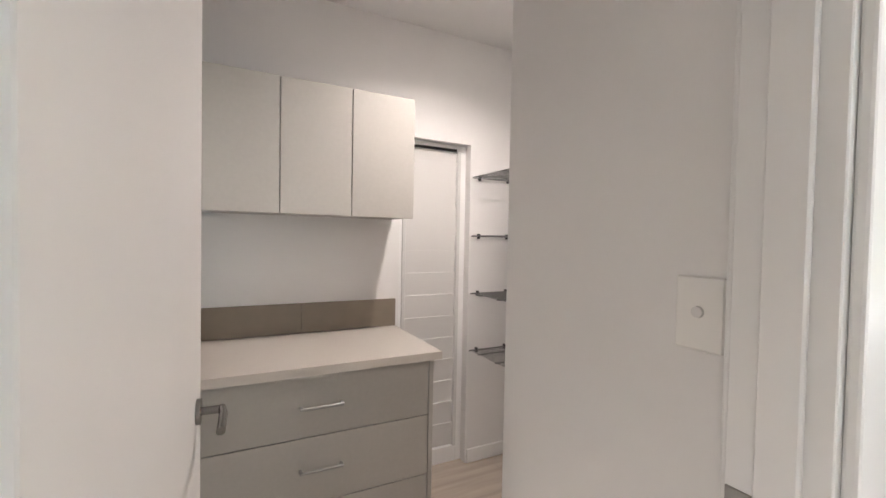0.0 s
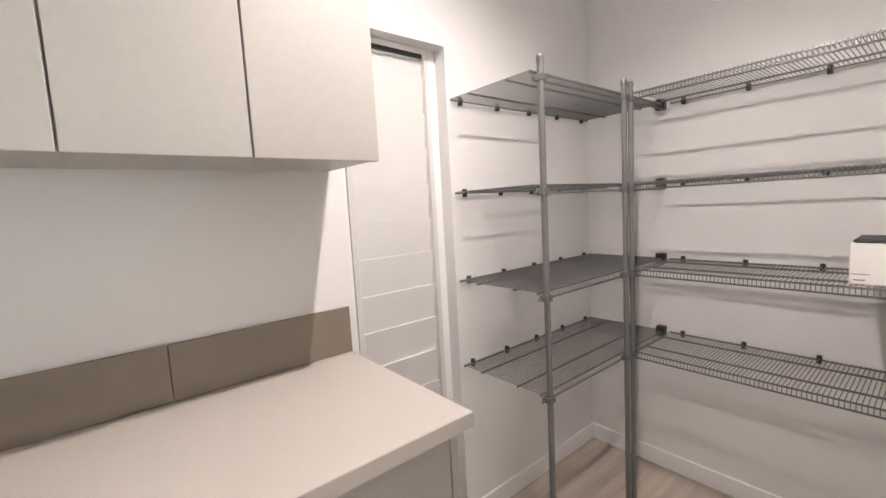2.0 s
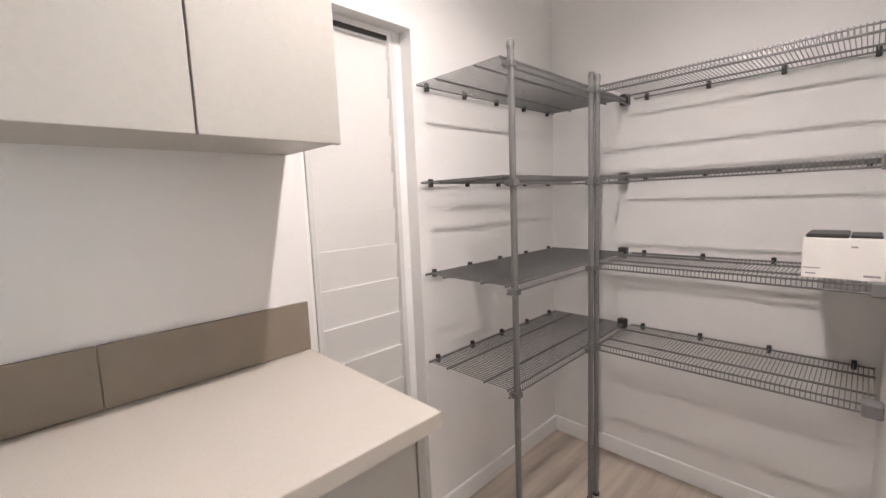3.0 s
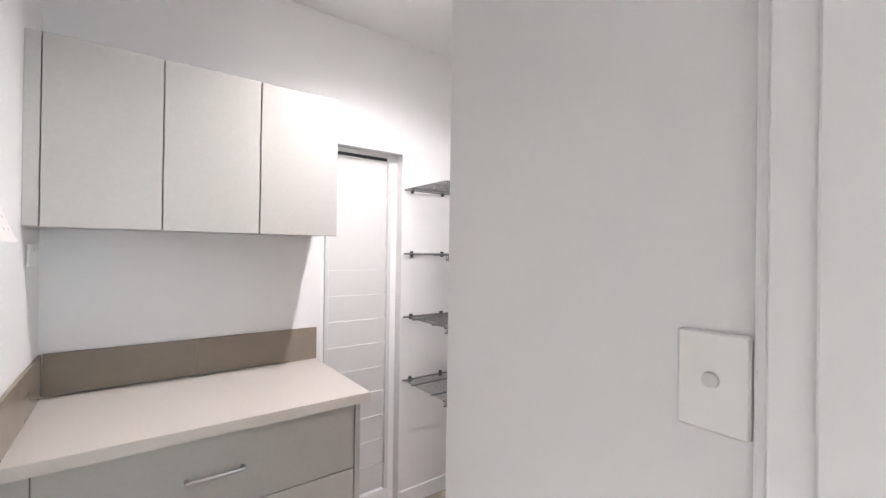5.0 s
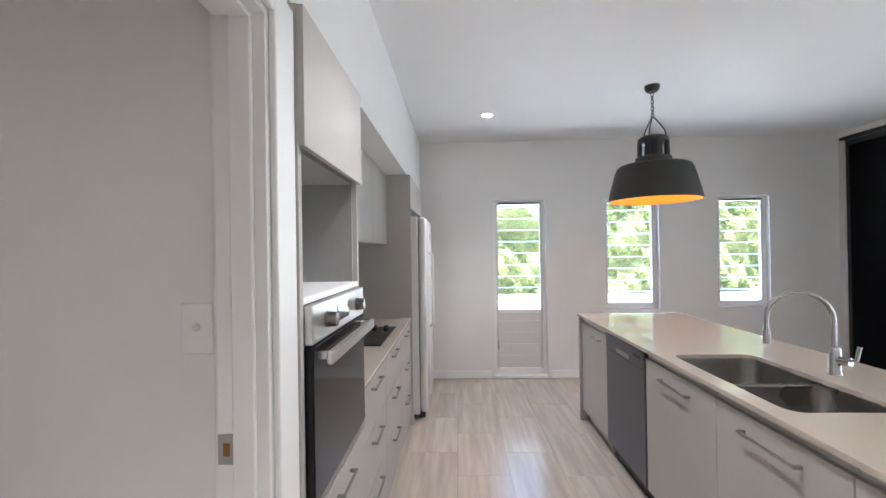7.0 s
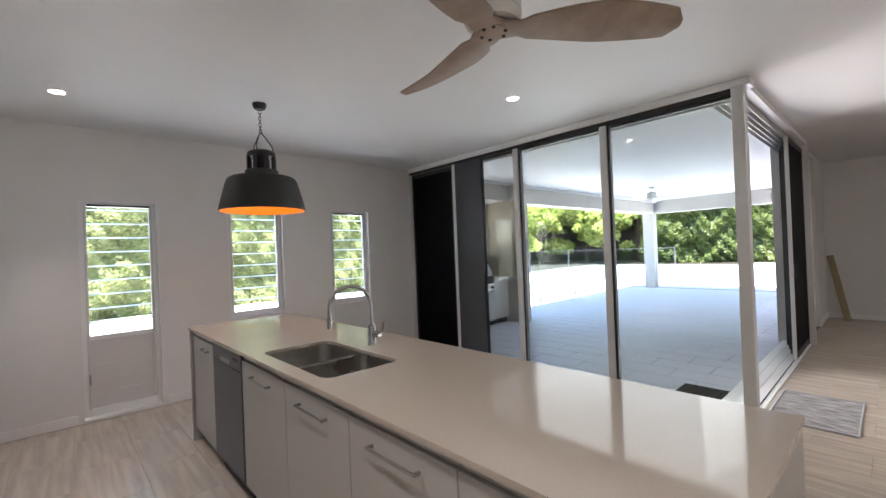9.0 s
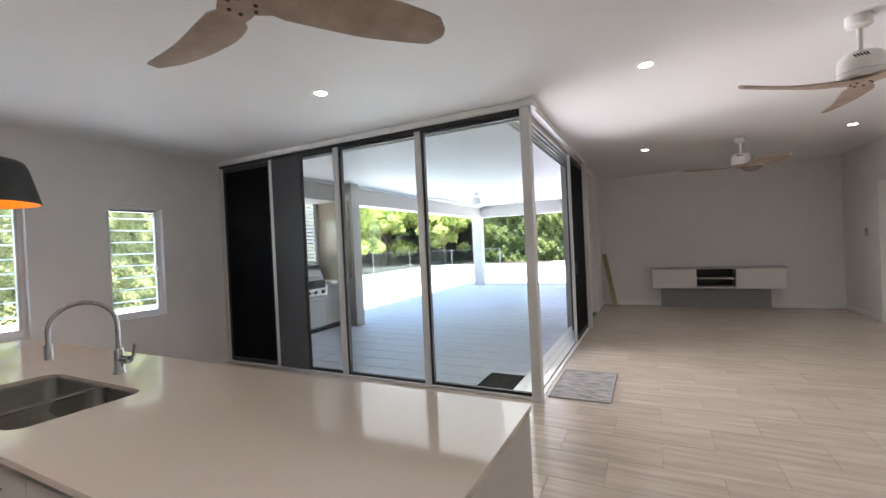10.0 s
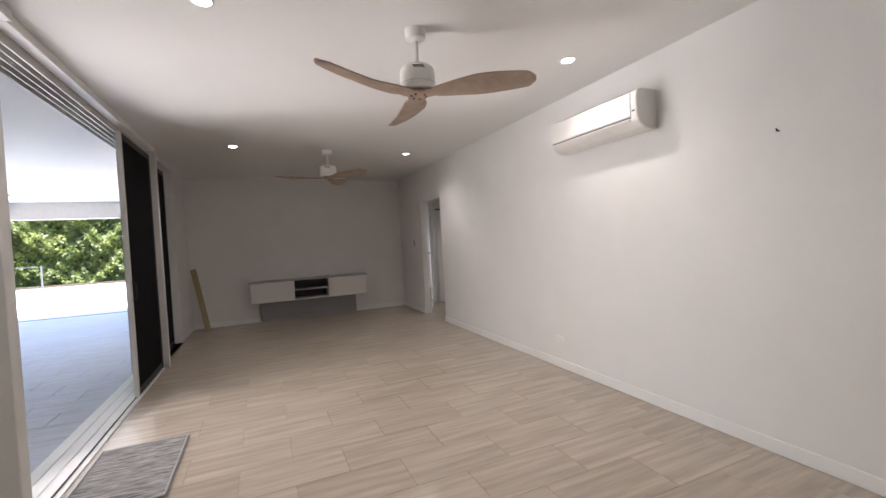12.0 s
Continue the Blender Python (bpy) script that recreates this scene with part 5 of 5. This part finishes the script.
structure("patio_beam_end", box(-4.0, 5.78, -14.3, -14.001, 2.40, 2.799), RENDERED, "rendered beam across the patio end", "beam")
structure("patio_ceiling_trim", box(5.33, 5.418, -14.0, -3.95, 2.72, 2.799, 0.01), CEILING, "white cornice along the patio beam", "cornice")
structure("patio_column", box(5.46, 5.78, -14.30, -14.0, PZ, 2.40, 0.006), RENDERED, "square rendered patio column", "column")
structure("patio_pier", box(5.14, 6.12, -6.70, -6.46, PZ, 2.799, 0.004), RENDERED, "rendered pier beside the outdoor kitchen", "pier")
structure("patio_wall", wall_with_holes("y", 6.0, 6.12, -6.46, -3.95, PZ, 2.8, [(-6.40, -4.4, 1.2, 2.42)]), RENDERED, "rendered wall behind the outdoor kitchen")
structure("patio_wall_return", box(5.43, 6.0, -3.95, -3.83, PZ, 2.8), RENDERED, "rendered return wall")
structure("patio_wall_beam", box(5.42, 6.0, -6.46, -3.95, 2.42, 2.799), RENDERED, "rendered beam above the outdoor kitchen", "beam")
structure("living_outer_wall", box(1.205, 1.32, -9.94, -7.245, PZ, 2.9), RENDERED, "rendered outside wall of the living room")
solo("tan_side_panel", box(5.2, 5.99, -6.459, -6.445, 0.9, 2.42), TAN, (5.6, -6.45, 0.9), "tan panel beside the barbecue", "panel")
lw = thing("window_5", (6.05, -5.4, 1.2), "white plantation louvre panel above the barbecue", "louvre", kind="structure")
for q in ((-6.40, -6.35), (-5.43, -5.37), (-4.45, -4.40)):
    part("frame_stile", box(6.02, 6.07, q[0], q[1], 1.2, 2.42, 0.002), TRIM, lw)
for k in range(17):
    for y0, y1 in ((-6.35, -5.43), (-5.37, -4.45)):
        b = box(-0.041, 0.041, y0, y1, -0.004, 0.004, 0.002)
        bmesh.ops.rotate(b, verts=b.verts[:], matrix=Matrix.Rotation(radians(38), 3, "Y"))
        bmesh.ops.translate(b, verts=b.verts[:], vec=(6.045, 0, 1.24 + 0.0715 * k))
        part("slat", b, TRIM, lw)
for y0, y1, nm in ((-6.44, -6.02, "outdoor_cabinet"), (-4.88, -3.96, "outdoor_cabinet")):
    u = thing(nm, (5.75, (y0 + y1) / 2, PZ), "white outdoor kitchen cabinet with a plain door", "base cabinet", "outdoor kitchen cabinets")
    part("body", box(5.52, 5.99, y0, y1, 0.08, 0.86, 0.001), TVBODY, u)
    d = part("door", box(5.50, 5.519, y0 + 0.003, y1 - 0.003, 0.09, 0.855, 0.0015), TVBODY, u)
    part("handle", box(5.478, 5.486, (y0 + y1) / 2 - 0.06, (y0 + y1) / 2 + 0.06, 0.77, 0.782, 0.002), STEEL, d)
    part("plinth", box(5.56, 5.58, y0, y1, PZ, 0.08), DARKALU, u)
    part("top", box(5.485, 5.992, y0, y1, 0.861, 0.885, 0.002), PSTONE, u)
bb = thing("barbecue", (5.7, -5.45, PZ), "steel gas barbecue with a lidded hood and dark cover", "barbecue")
part("cart", box(5.50, 5.98, -6.01, -4.89, 0.06, 0.64, 0.003), STEEL, bb)
for y0, y1 in ((-6.0, -5.455), (-5.445, -4.90)):
    d = part("cart_door", box(5.482, 5.499, y0, y1, 0.09, 0.63, 0.003), ALU, bb)
    part("handle", box(5.462, 5.47, (y0 + y1) / 2 - 0.10, (y0 + y1) / 2 + 0.10, 0.55, 0.563, 0.002), STEEL, d)
part("plinth", box(5.54, 5.96, -6.0, -4.9, PZ, 0.06), DARKALU, bb)
cpn = part("control_panel", box(5.455, 5.50, -6.01, -4.89, 0.65, 0.79, 0.006), STEEL, bb)
for k in range(6):
    y = -5.90 + 0.18 * k
    part("knob", sweep([(5.455, y, 0.72), (5.42, y, 0.72)], 0.028, 16), BLACK, cpn, smooth=True)
part("fire_box", box(5.48, 5.98, -6.01, -4.89, 0.79, 0.93, 0.01), BLACK, bb)
hood = bmesh.new()
pr = [(5.50, 0.935), (5.52, 1.03), (5.58, 1.12), (5.68, 1.17), (5.85, 1.17), (5.95, 1.10), (5.96, 0.935)]
for y in (-5.98, -4.92):
    [hood.verts.new((x, y, z)) for x, z in pr]
hood.verts.ensure_lookup_table()
n = len(pr)
for k in range(n):
    hood.faces.new((hood.verts[k], hood.verts[(k + 1) % n], hood.verts[n + (k + 1) % n], hood.verts[n + k]))
hood.faces.new([hood.verts[k] for k in range(n)])
hood.faces.new([hood.verts[n + k] for k in range(n)])
bmesh.ops.recalc_face_normals(hood, faces=hood.faces[:])
hp = part("hood", hood, ALU, bb)
part("hood_handle", sweep([(5.50, -5.8, 1.0), (5.47, -5.8, 1.0), (5.47, -5.1, 1.0), (5.50, -5.1, 1.0)], 0.012, 8), CHROME, hp, smooth=True)
part("hood_cover", box(5.58, 5.95, -5.99, -4.91, 1.172, 1.21, 0.015), BLUE, bb, "dark blue folded cover")
ceiling_fan(4.05, -10.2, 2.80, 2.49, 40, 0.65, "white patio ceiling fan with white blades", WHITE, "", "patio fans")
for x, y in ((2.35, -5.1), (2.9, -7.6)):
    t = thing("downlight", (x, y, 2.79), "round patio ceiling downlight", "downlight", "patio downlights")
    part("trim_ring", lathe([(0.0, 2.792), (0.05, 2.792), (0.055, 2.799), (0.0, 2.799)], x, y, 24), WHITE, t)
    part("lens", lathe([(0.0, 2.789), (0.038, 2.789), (0.038, 2.792), (0.0, 2.792)], x, y, 20), LAMPGLOW, t)

# patio tiles
rng = random.Random(4)
pt = bmesh.new()
TW, TH = 0.64, 0.35
j = 0
y = -3.97
while y - TH > -14.33:
    x = 1.28 - (0.32 if j % 2 else 0.0)
    while x < 6.33:
        a, c = max(x, 1.28), min(x + TW - 0.010, 6.33)
        if c - a > 0.05:
            v = [pt.verts.new(p) for p in ((a, y - TH + 0.010, PZ), (c, y - TH + 0.010, PZ), (c, y, PZ), (a, y, PZ),
                                           (a - 0.002, y - TH + 0.008, PZ - 0.006), (c + 0.002, y - TH + 0.008, PZ - 0.006), (c + 0.002, y + 0.002, PZ - 0.006), (a - 0.002, y + 0.002, PZ - 0.006))]
            pt.faces.new(v[:4])
            for k in range(4):
                pt.faces.new((v[4 + k], v[4 + (k + 1) % 4], v[(k + 1) % 4], v[k]))
        x += TW
    y -= TH
    j += 1
solo("patio_tiles", pt, PTILE, (0, 0, 0), "pale grey patio tiles laid in half bond", "tiles", kind="stuff")

# ---- garden ----
bmg = bmesh.new()
bmesh.ops.create_grid(bmg, x_segments=2, y_segments=2, size=900)
bmesh.ops.translate(bmg, verts=bmg.verts[:], vec=(0, 0, -0.16))
structure("ground", bmg, LAWN, "open ground around the house", "ground")
structure("pavement", box(6.36, 15.2, -28.6, -7.0, -0.15, -0.03), PAVING, "sunlit pale paving round the pool", "paving")
structure("pavement_end", box(-12, 6.36, -31.2, -14.36, -0.15, -0.03), PAVING, "sunlit pale paving beyond the patio", "paving")
structure("side_path", box(5.43, 15.0, -3.7, 9.0, -0.15, -0.05), PAVING, "pale concrete path outside the louvres", "path")
structure("side_path_low", box(6.13, 15.0, -7.0, -3.7, -0.15, -0.05), PAVING, "pale concrete path outside the louvres", "path")


structure("garden_bed", box(15.2, 44, -44, -7.0, -0.15, -0.04), MULCH, "dark mulched bed behind the pool paving", "garden bed")
structure("garden_bed_end", box(6.36, 15.2, -44, -28.6, -0.15, -0.04), MULCH, "dark mulched bed behind the pool paving", "garden bed")


def leaf_mass(count, size, spots, seed, squash=1.0):
    """Small folded leaves scattered through soft-edged clumps (x, y, z, rx, ry, rz)."""
    r = np.random.default_rng(seed)
    spots = np.array(spots, float)
    vol = np.cbrt(spots[:, 3] * spots[:, 4] * spots[:, 5]) ** 2
    pick = r.choice(len(spots), count, p=vol / vol.sum())
    d = r.normal(size=(count, 3))
    d /= np.linalg.norm(d, axis=1)[:, None]
    rad = (0.55 + 0.5 * r.random(count) ** 0.7)[:, None]
    c = spots[pick, :3] + d * rad * spots[pick, 3:]
    u = r.normal(size=(count, 3))
    u /= np.linalg.norm(u, axis=1)[:, None]
    w = np.cross(u, d + 0.6 * r.normal(size=(count, 3)))
    w /= np.linalg.norm(w, axis=1)[:, None] + 1e-9
    s = (size * (0.6 + 0.8 * r.random(count)))[:, None]
    p0, p1, p2, p3 = c - u * s, c + w * s * 0.45, c + u * s, c - w * s * 0.45
    me = bpy.data.meshes.new("leaves")
    me.from_pydata(np.stack([p0, p1, p2, p3], 1).reshape(-1, 3).tolist(), [], (np.arange(count * 4).reshape(-1, 4)).tolist())
    return me


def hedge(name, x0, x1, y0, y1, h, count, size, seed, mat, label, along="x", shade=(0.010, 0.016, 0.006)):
    """A dense hedge: a lumpy coat of leaves over its front and top, with its inner shade painted on a core behind."""
    r = np.random.default_rng(seed)
    t = thing(name, ((x0 + x1) / 2, (y0 + y1) / 2, -0.1), label, "hedge", kind="stuff")
    length = (x1 - x0) if along == "x" else (y1 - y0)
    u, v = r.random(count) * length, r.random(count) ** 0.9 * h
    lump = (np.sin(u * 2.3 + 1.7 * np.sin(v * 1.3)) + np.sin(v * 3.1 + 1.9 * np.sin(u * 1.1 + 0.7)) + 0.7 * np.sin(u * 5.3 + v * 4.1)
            + 0.6 * np.sin(u * 9.7 - v * 7.9))
    deep = 0.55 - 0.15 * lump + 0.30 * r.random(count) ** 2
    v = v + 0.25 * np.sin(u * 1.9) * (v / h)
    c = np.stack([x0 + u, y1 - deep, v - 0.08], 1) if along == "x" else np.stack([x0 + deep, y0 + u, v - 0.08], 1)
    face = np.array((0.0, 0.75, 0.65) if along == "x" else (-0.75, 0.0, 0.65))
    nrm = face + 0.55 * r.normal(size=(count, 3))
    a = np.cross(nrm, r.normal(size=(count, 3)))
    a /= np.linalg.norm(a, axis=1)[:, None] + 1e-9
    b = np.cross(nrm, a)
    b /= np.linalg.norm(b, axis=1)[:, None] + 1e-9
    s = (size * (0.55 + 0.8 * r.random(count)))[:, None]
    me = bpy.data.meshes.new("leaves")
    me.from_pydata(np.stack([c - a * s, c + b * s * 0.5, c + a * s, c - b * s * 0.5], 1).reshape(-1, 3).tolist(), [],
                   (np.arange(count * 4).reshape(-1, 4)).tolist())
    me.materials.append(mat)
    ob = new("leaves", me)
    ob.parent = t
    ob.location = -Vector(t.location)
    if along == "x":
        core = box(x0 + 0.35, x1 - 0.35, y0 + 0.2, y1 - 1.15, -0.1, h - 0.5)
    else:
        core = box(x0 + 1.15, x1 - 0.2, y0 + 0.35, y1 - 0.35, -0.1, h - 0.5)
    # the core's colour holds the shade between leaves, paler for the side hedge
    part("inner_shade_core", core, material(name + "_shade", shade, 0.9, grain=0.5, scale=4), t)
    return t


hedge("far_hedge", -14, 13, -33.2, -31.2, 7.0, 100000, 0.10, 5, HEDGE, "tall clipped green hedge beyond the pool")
hedge("side_hedge", 14.2, 16.2, -11, 8, 6.0, 160000, 0.045, 6, LEAF3, "hedge outside the louvre windows, sun and glare put into its colour", "y", (0.17, 0.19, 0.08))
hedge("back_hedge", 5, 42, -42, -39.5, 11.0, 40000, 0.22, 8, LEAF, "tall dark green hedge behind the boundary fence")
df = thing("boundary_fence", (20, -37, -0.1), "dark timber boundary fence behind the trees", "fence")
for k in range(60):
    part("board", box(13.0 + 0.5 * k, 13.48 + 0.5 * k, -37.1, -37.0, -0.1, 2.7 + 0.02 * (k % 3)), DARKFENCE, df)


def tree(x, y, h, crown, count, size, seed, mat, label):
    r = random.Random(seed)
    t = thing("tree", (x, y, -0.1), label, "tree", "garden trees")
    tr = bmesh.new()
    sweep([(x, y, -0.1), (x + 0.1, y, h * 0.25), (x - 0.05, y + 0.1, h * 0.5)], 0.16, 8, bm=tr)
    spots = []
    for k in range(7):
        a = 2 * math.pi * k / 7 + r.random()
        e = Vector((x + crown * 0.6 * math.cos(a), y + crown * 0.6 * math.sin(a), h * r.uniform(0.5, 0.85)))
        sweep([(x, y + 0.05, h * 0.35), ((x + e.x) / 2, (y + e.y) / 2, h * 0.52), e], 0.06, 6, bm=tr)
        spots.append((e.x, e.y, e.z, crown * 0.35, crown * 0.35, crown * 0.28))
    for k in range(20):
        a, q = 6.283 * r.random(), crown * r.uniform(0.2, 0.95)
        s = crown * r.uniform(0.16, 0.32)
        spots.append((x + q * math.cos(a), y + q * math.sin(a), h * r.uniform(0.22, 0.95), s, s, s * 0.75))
    part("trunk", tr, BARK, t, smooth=True)
    me = leaf_mass(count, size, spots, seed)
    me.materials.append(mat)
    ob = new("crown", me)
    ob.parent = t
    ob.location = -Vector(t.location)
    return t


tree(15.6, -31.5, 5.4, 2.8, 7000, 0.22, 11, LEAF2, "pale flowering garden tree")
tree(20.5, -30.0, 5.8, 3.4, 8000, 0.22, 12, LEAF2, "pale green garden tree")
tree(14.6, -35.4, 8.0, 3.2, 8000, 0.20, 13, LEAF, "dark green garden tree")
tree(19.0, -35.2, 9.0, 4.0, 9000, 0.20, 14, LEAF, "dark green garden tree")
tree(25.5, -32.5, 8.0, 4.2, 9000, 0.20, 15, LEAF, "dark green garden tree")
tree(16.5, -19.0, 6.2, 2.6, 16000, 0.12, 16, LEAF2, "bright yellow-green garden shrub")
tree(31.5, -30.0, 9.0, 5.0, 9000, 0.22, 17, LEAF, "dark green garden tree")

# glass pool fence and spigots
pf = thing("pool_fence", (11, -18.5, -0.03), "clear glass pool fence with slim posts", "fence")
for k in range(7):
    x = 6.25 + 2.6 * k
    y = -18.3 - 0.30 * k
    part("fence_post", box(x - 0.02, x + 0.02, y - 0.02, y + 0.02, -0.03, 1.25, 0.004), DWFRONT, pf)
    if k < 6:
        b = bmesh.new()
        v = [b.verts.new(p) for p in ((x + 0.05, y, 0.07), (x + 2.55, y - 0.30, 0.07), (x + 2.55, y - 0.30, 1.2), (x + 0.05, y, 1.2))]
        b.faces.new(v)
        bmesh.ops.solidify(b, geom=b.faces[:], thickness=0.012)
        part("glass_panel", b, FENCEGLASS, pf).visible_shadow = False
        part("top_rail", sweep([(x, y, 1.21), (x + 2.6, y - 0.30, 1.21)], 0.009, 6), DWFRONT, pf)
sf = thing("frameless_fence", (6.48, -11, -0.03), "frameless glass balustrade on short metal spigots", "fence")
for k in range(4):
    y = -7.6 - 1.75 * k
    part("glass_panel", box(6.474, 6.486, y - 1.70, y, 0.06, 1.2), FENCEGLASS, sf).visible_shadow = False
    for o in (0.3, 1.4):
        part("spigot", box(6.45, 6.51, y - o - 0.03, y - o + 0.03, -0.03, 0.14, 0.006), STEEL, sf)

# ---- floor tiles ----
b = box(-5.6, XE, YG - 0.02, 3.12, -0.12, -0.003)
box(-5.6, 1.0, -12.45, YG - 0.02, -0.12, -0.003, bm=b)
fl = structure("floor", b, GROUT, "streaky greige porcelain floor tiles in half bond", "floor")


def tile_data(w, h):
    b = bmesh.new()
    v = [b.verts.new(p) for p in ((0.0015, 0.0015, 0), (w - 0.0015, 0.0015, 0), (w - 0.0015, h - 0.0015, 0), (0.0015, h - 0.0015, 0),
                                  (0.0008, 0.0008, -0.005), (w - 0.0008, 0.0008, -0.005), (w - 0.0008, h - 0.0008, -0.005), (0.0008, h - 0.0008, -0.005))]
    b.faces.new(v[:4])
    for k in range(4):
        b.faces.new((v[4 + k], v[4 + (k + 1) % 4], v[(k + 1) % 4], v[k]))
    me = bpy.data.meshes.new("tile")
    b.to_mesh(me)
    b.free()
    me.materials.append(TILE)
    return me


def in_room(x, y):
    if -3.17 <= x <= XE and -9.94 <= y <= 1.0:
        return not (x > 0.99 and y < YG - 0.1)
    if 0.5 <= x <= 3.15 and 1.0 <= y <= 3.12:
        return True
    return -5.6 <= x <= -3.0 and -12.45 <= y <= -7.36


whole = tile_data(TW, TH)
rest = bmesh.new()
near = 0
for j in range(-27, 19):
    y0 = -3.31 + TH * j
    for i in range(-11, 9):
        x0 = 0.62 + TW * i - (TW / 2 if j % 2 else 0.0)
        corners = [in_room(x0 + a, y0 + c) for a in (0.01, TW - 0.01) for c in (0.01, TH - 0.01)]
        if all(corners):
            if -6.2 < y0 < 1.0 and near < 300:
                ob = new("tile", whole)
                ob.location = (x0, y0, 0.0)
                ob.parent = fl
                near += 1
                continue
        elif not any(corners):
            continue
        # cut tiles and the far field
        a, c = x0 + 0.0015, x0 + TW - 0.0015
        d, e = y0 + 0.0015, y0 + TH - 0.0015
        if not all(corners):
            while a < c and not (in_room(a, d) or in_room(a, e)):
                a += 0.01
            while c > a and not (in_room(c, d) or in_room(c, e)):
                c -= 0.01
            while d < e and not (in_room(a + 0.005, d) or in_room(c - 0.005, d)):
                d += 0.01
            while e > d and not (in_room(a + 0.005, e) or in_room(c - 0.005, e)):
                e -= 0.01
        v = [rest.verts.new(p) for p in ((a, d, 0), (c, d, 0), (c, e, 0), (a, e, 0))]
        rest.faces.new(v)
ob = part("tile_field", rest, TILE_REST, fl)
tagged(ob, kind="stuff")
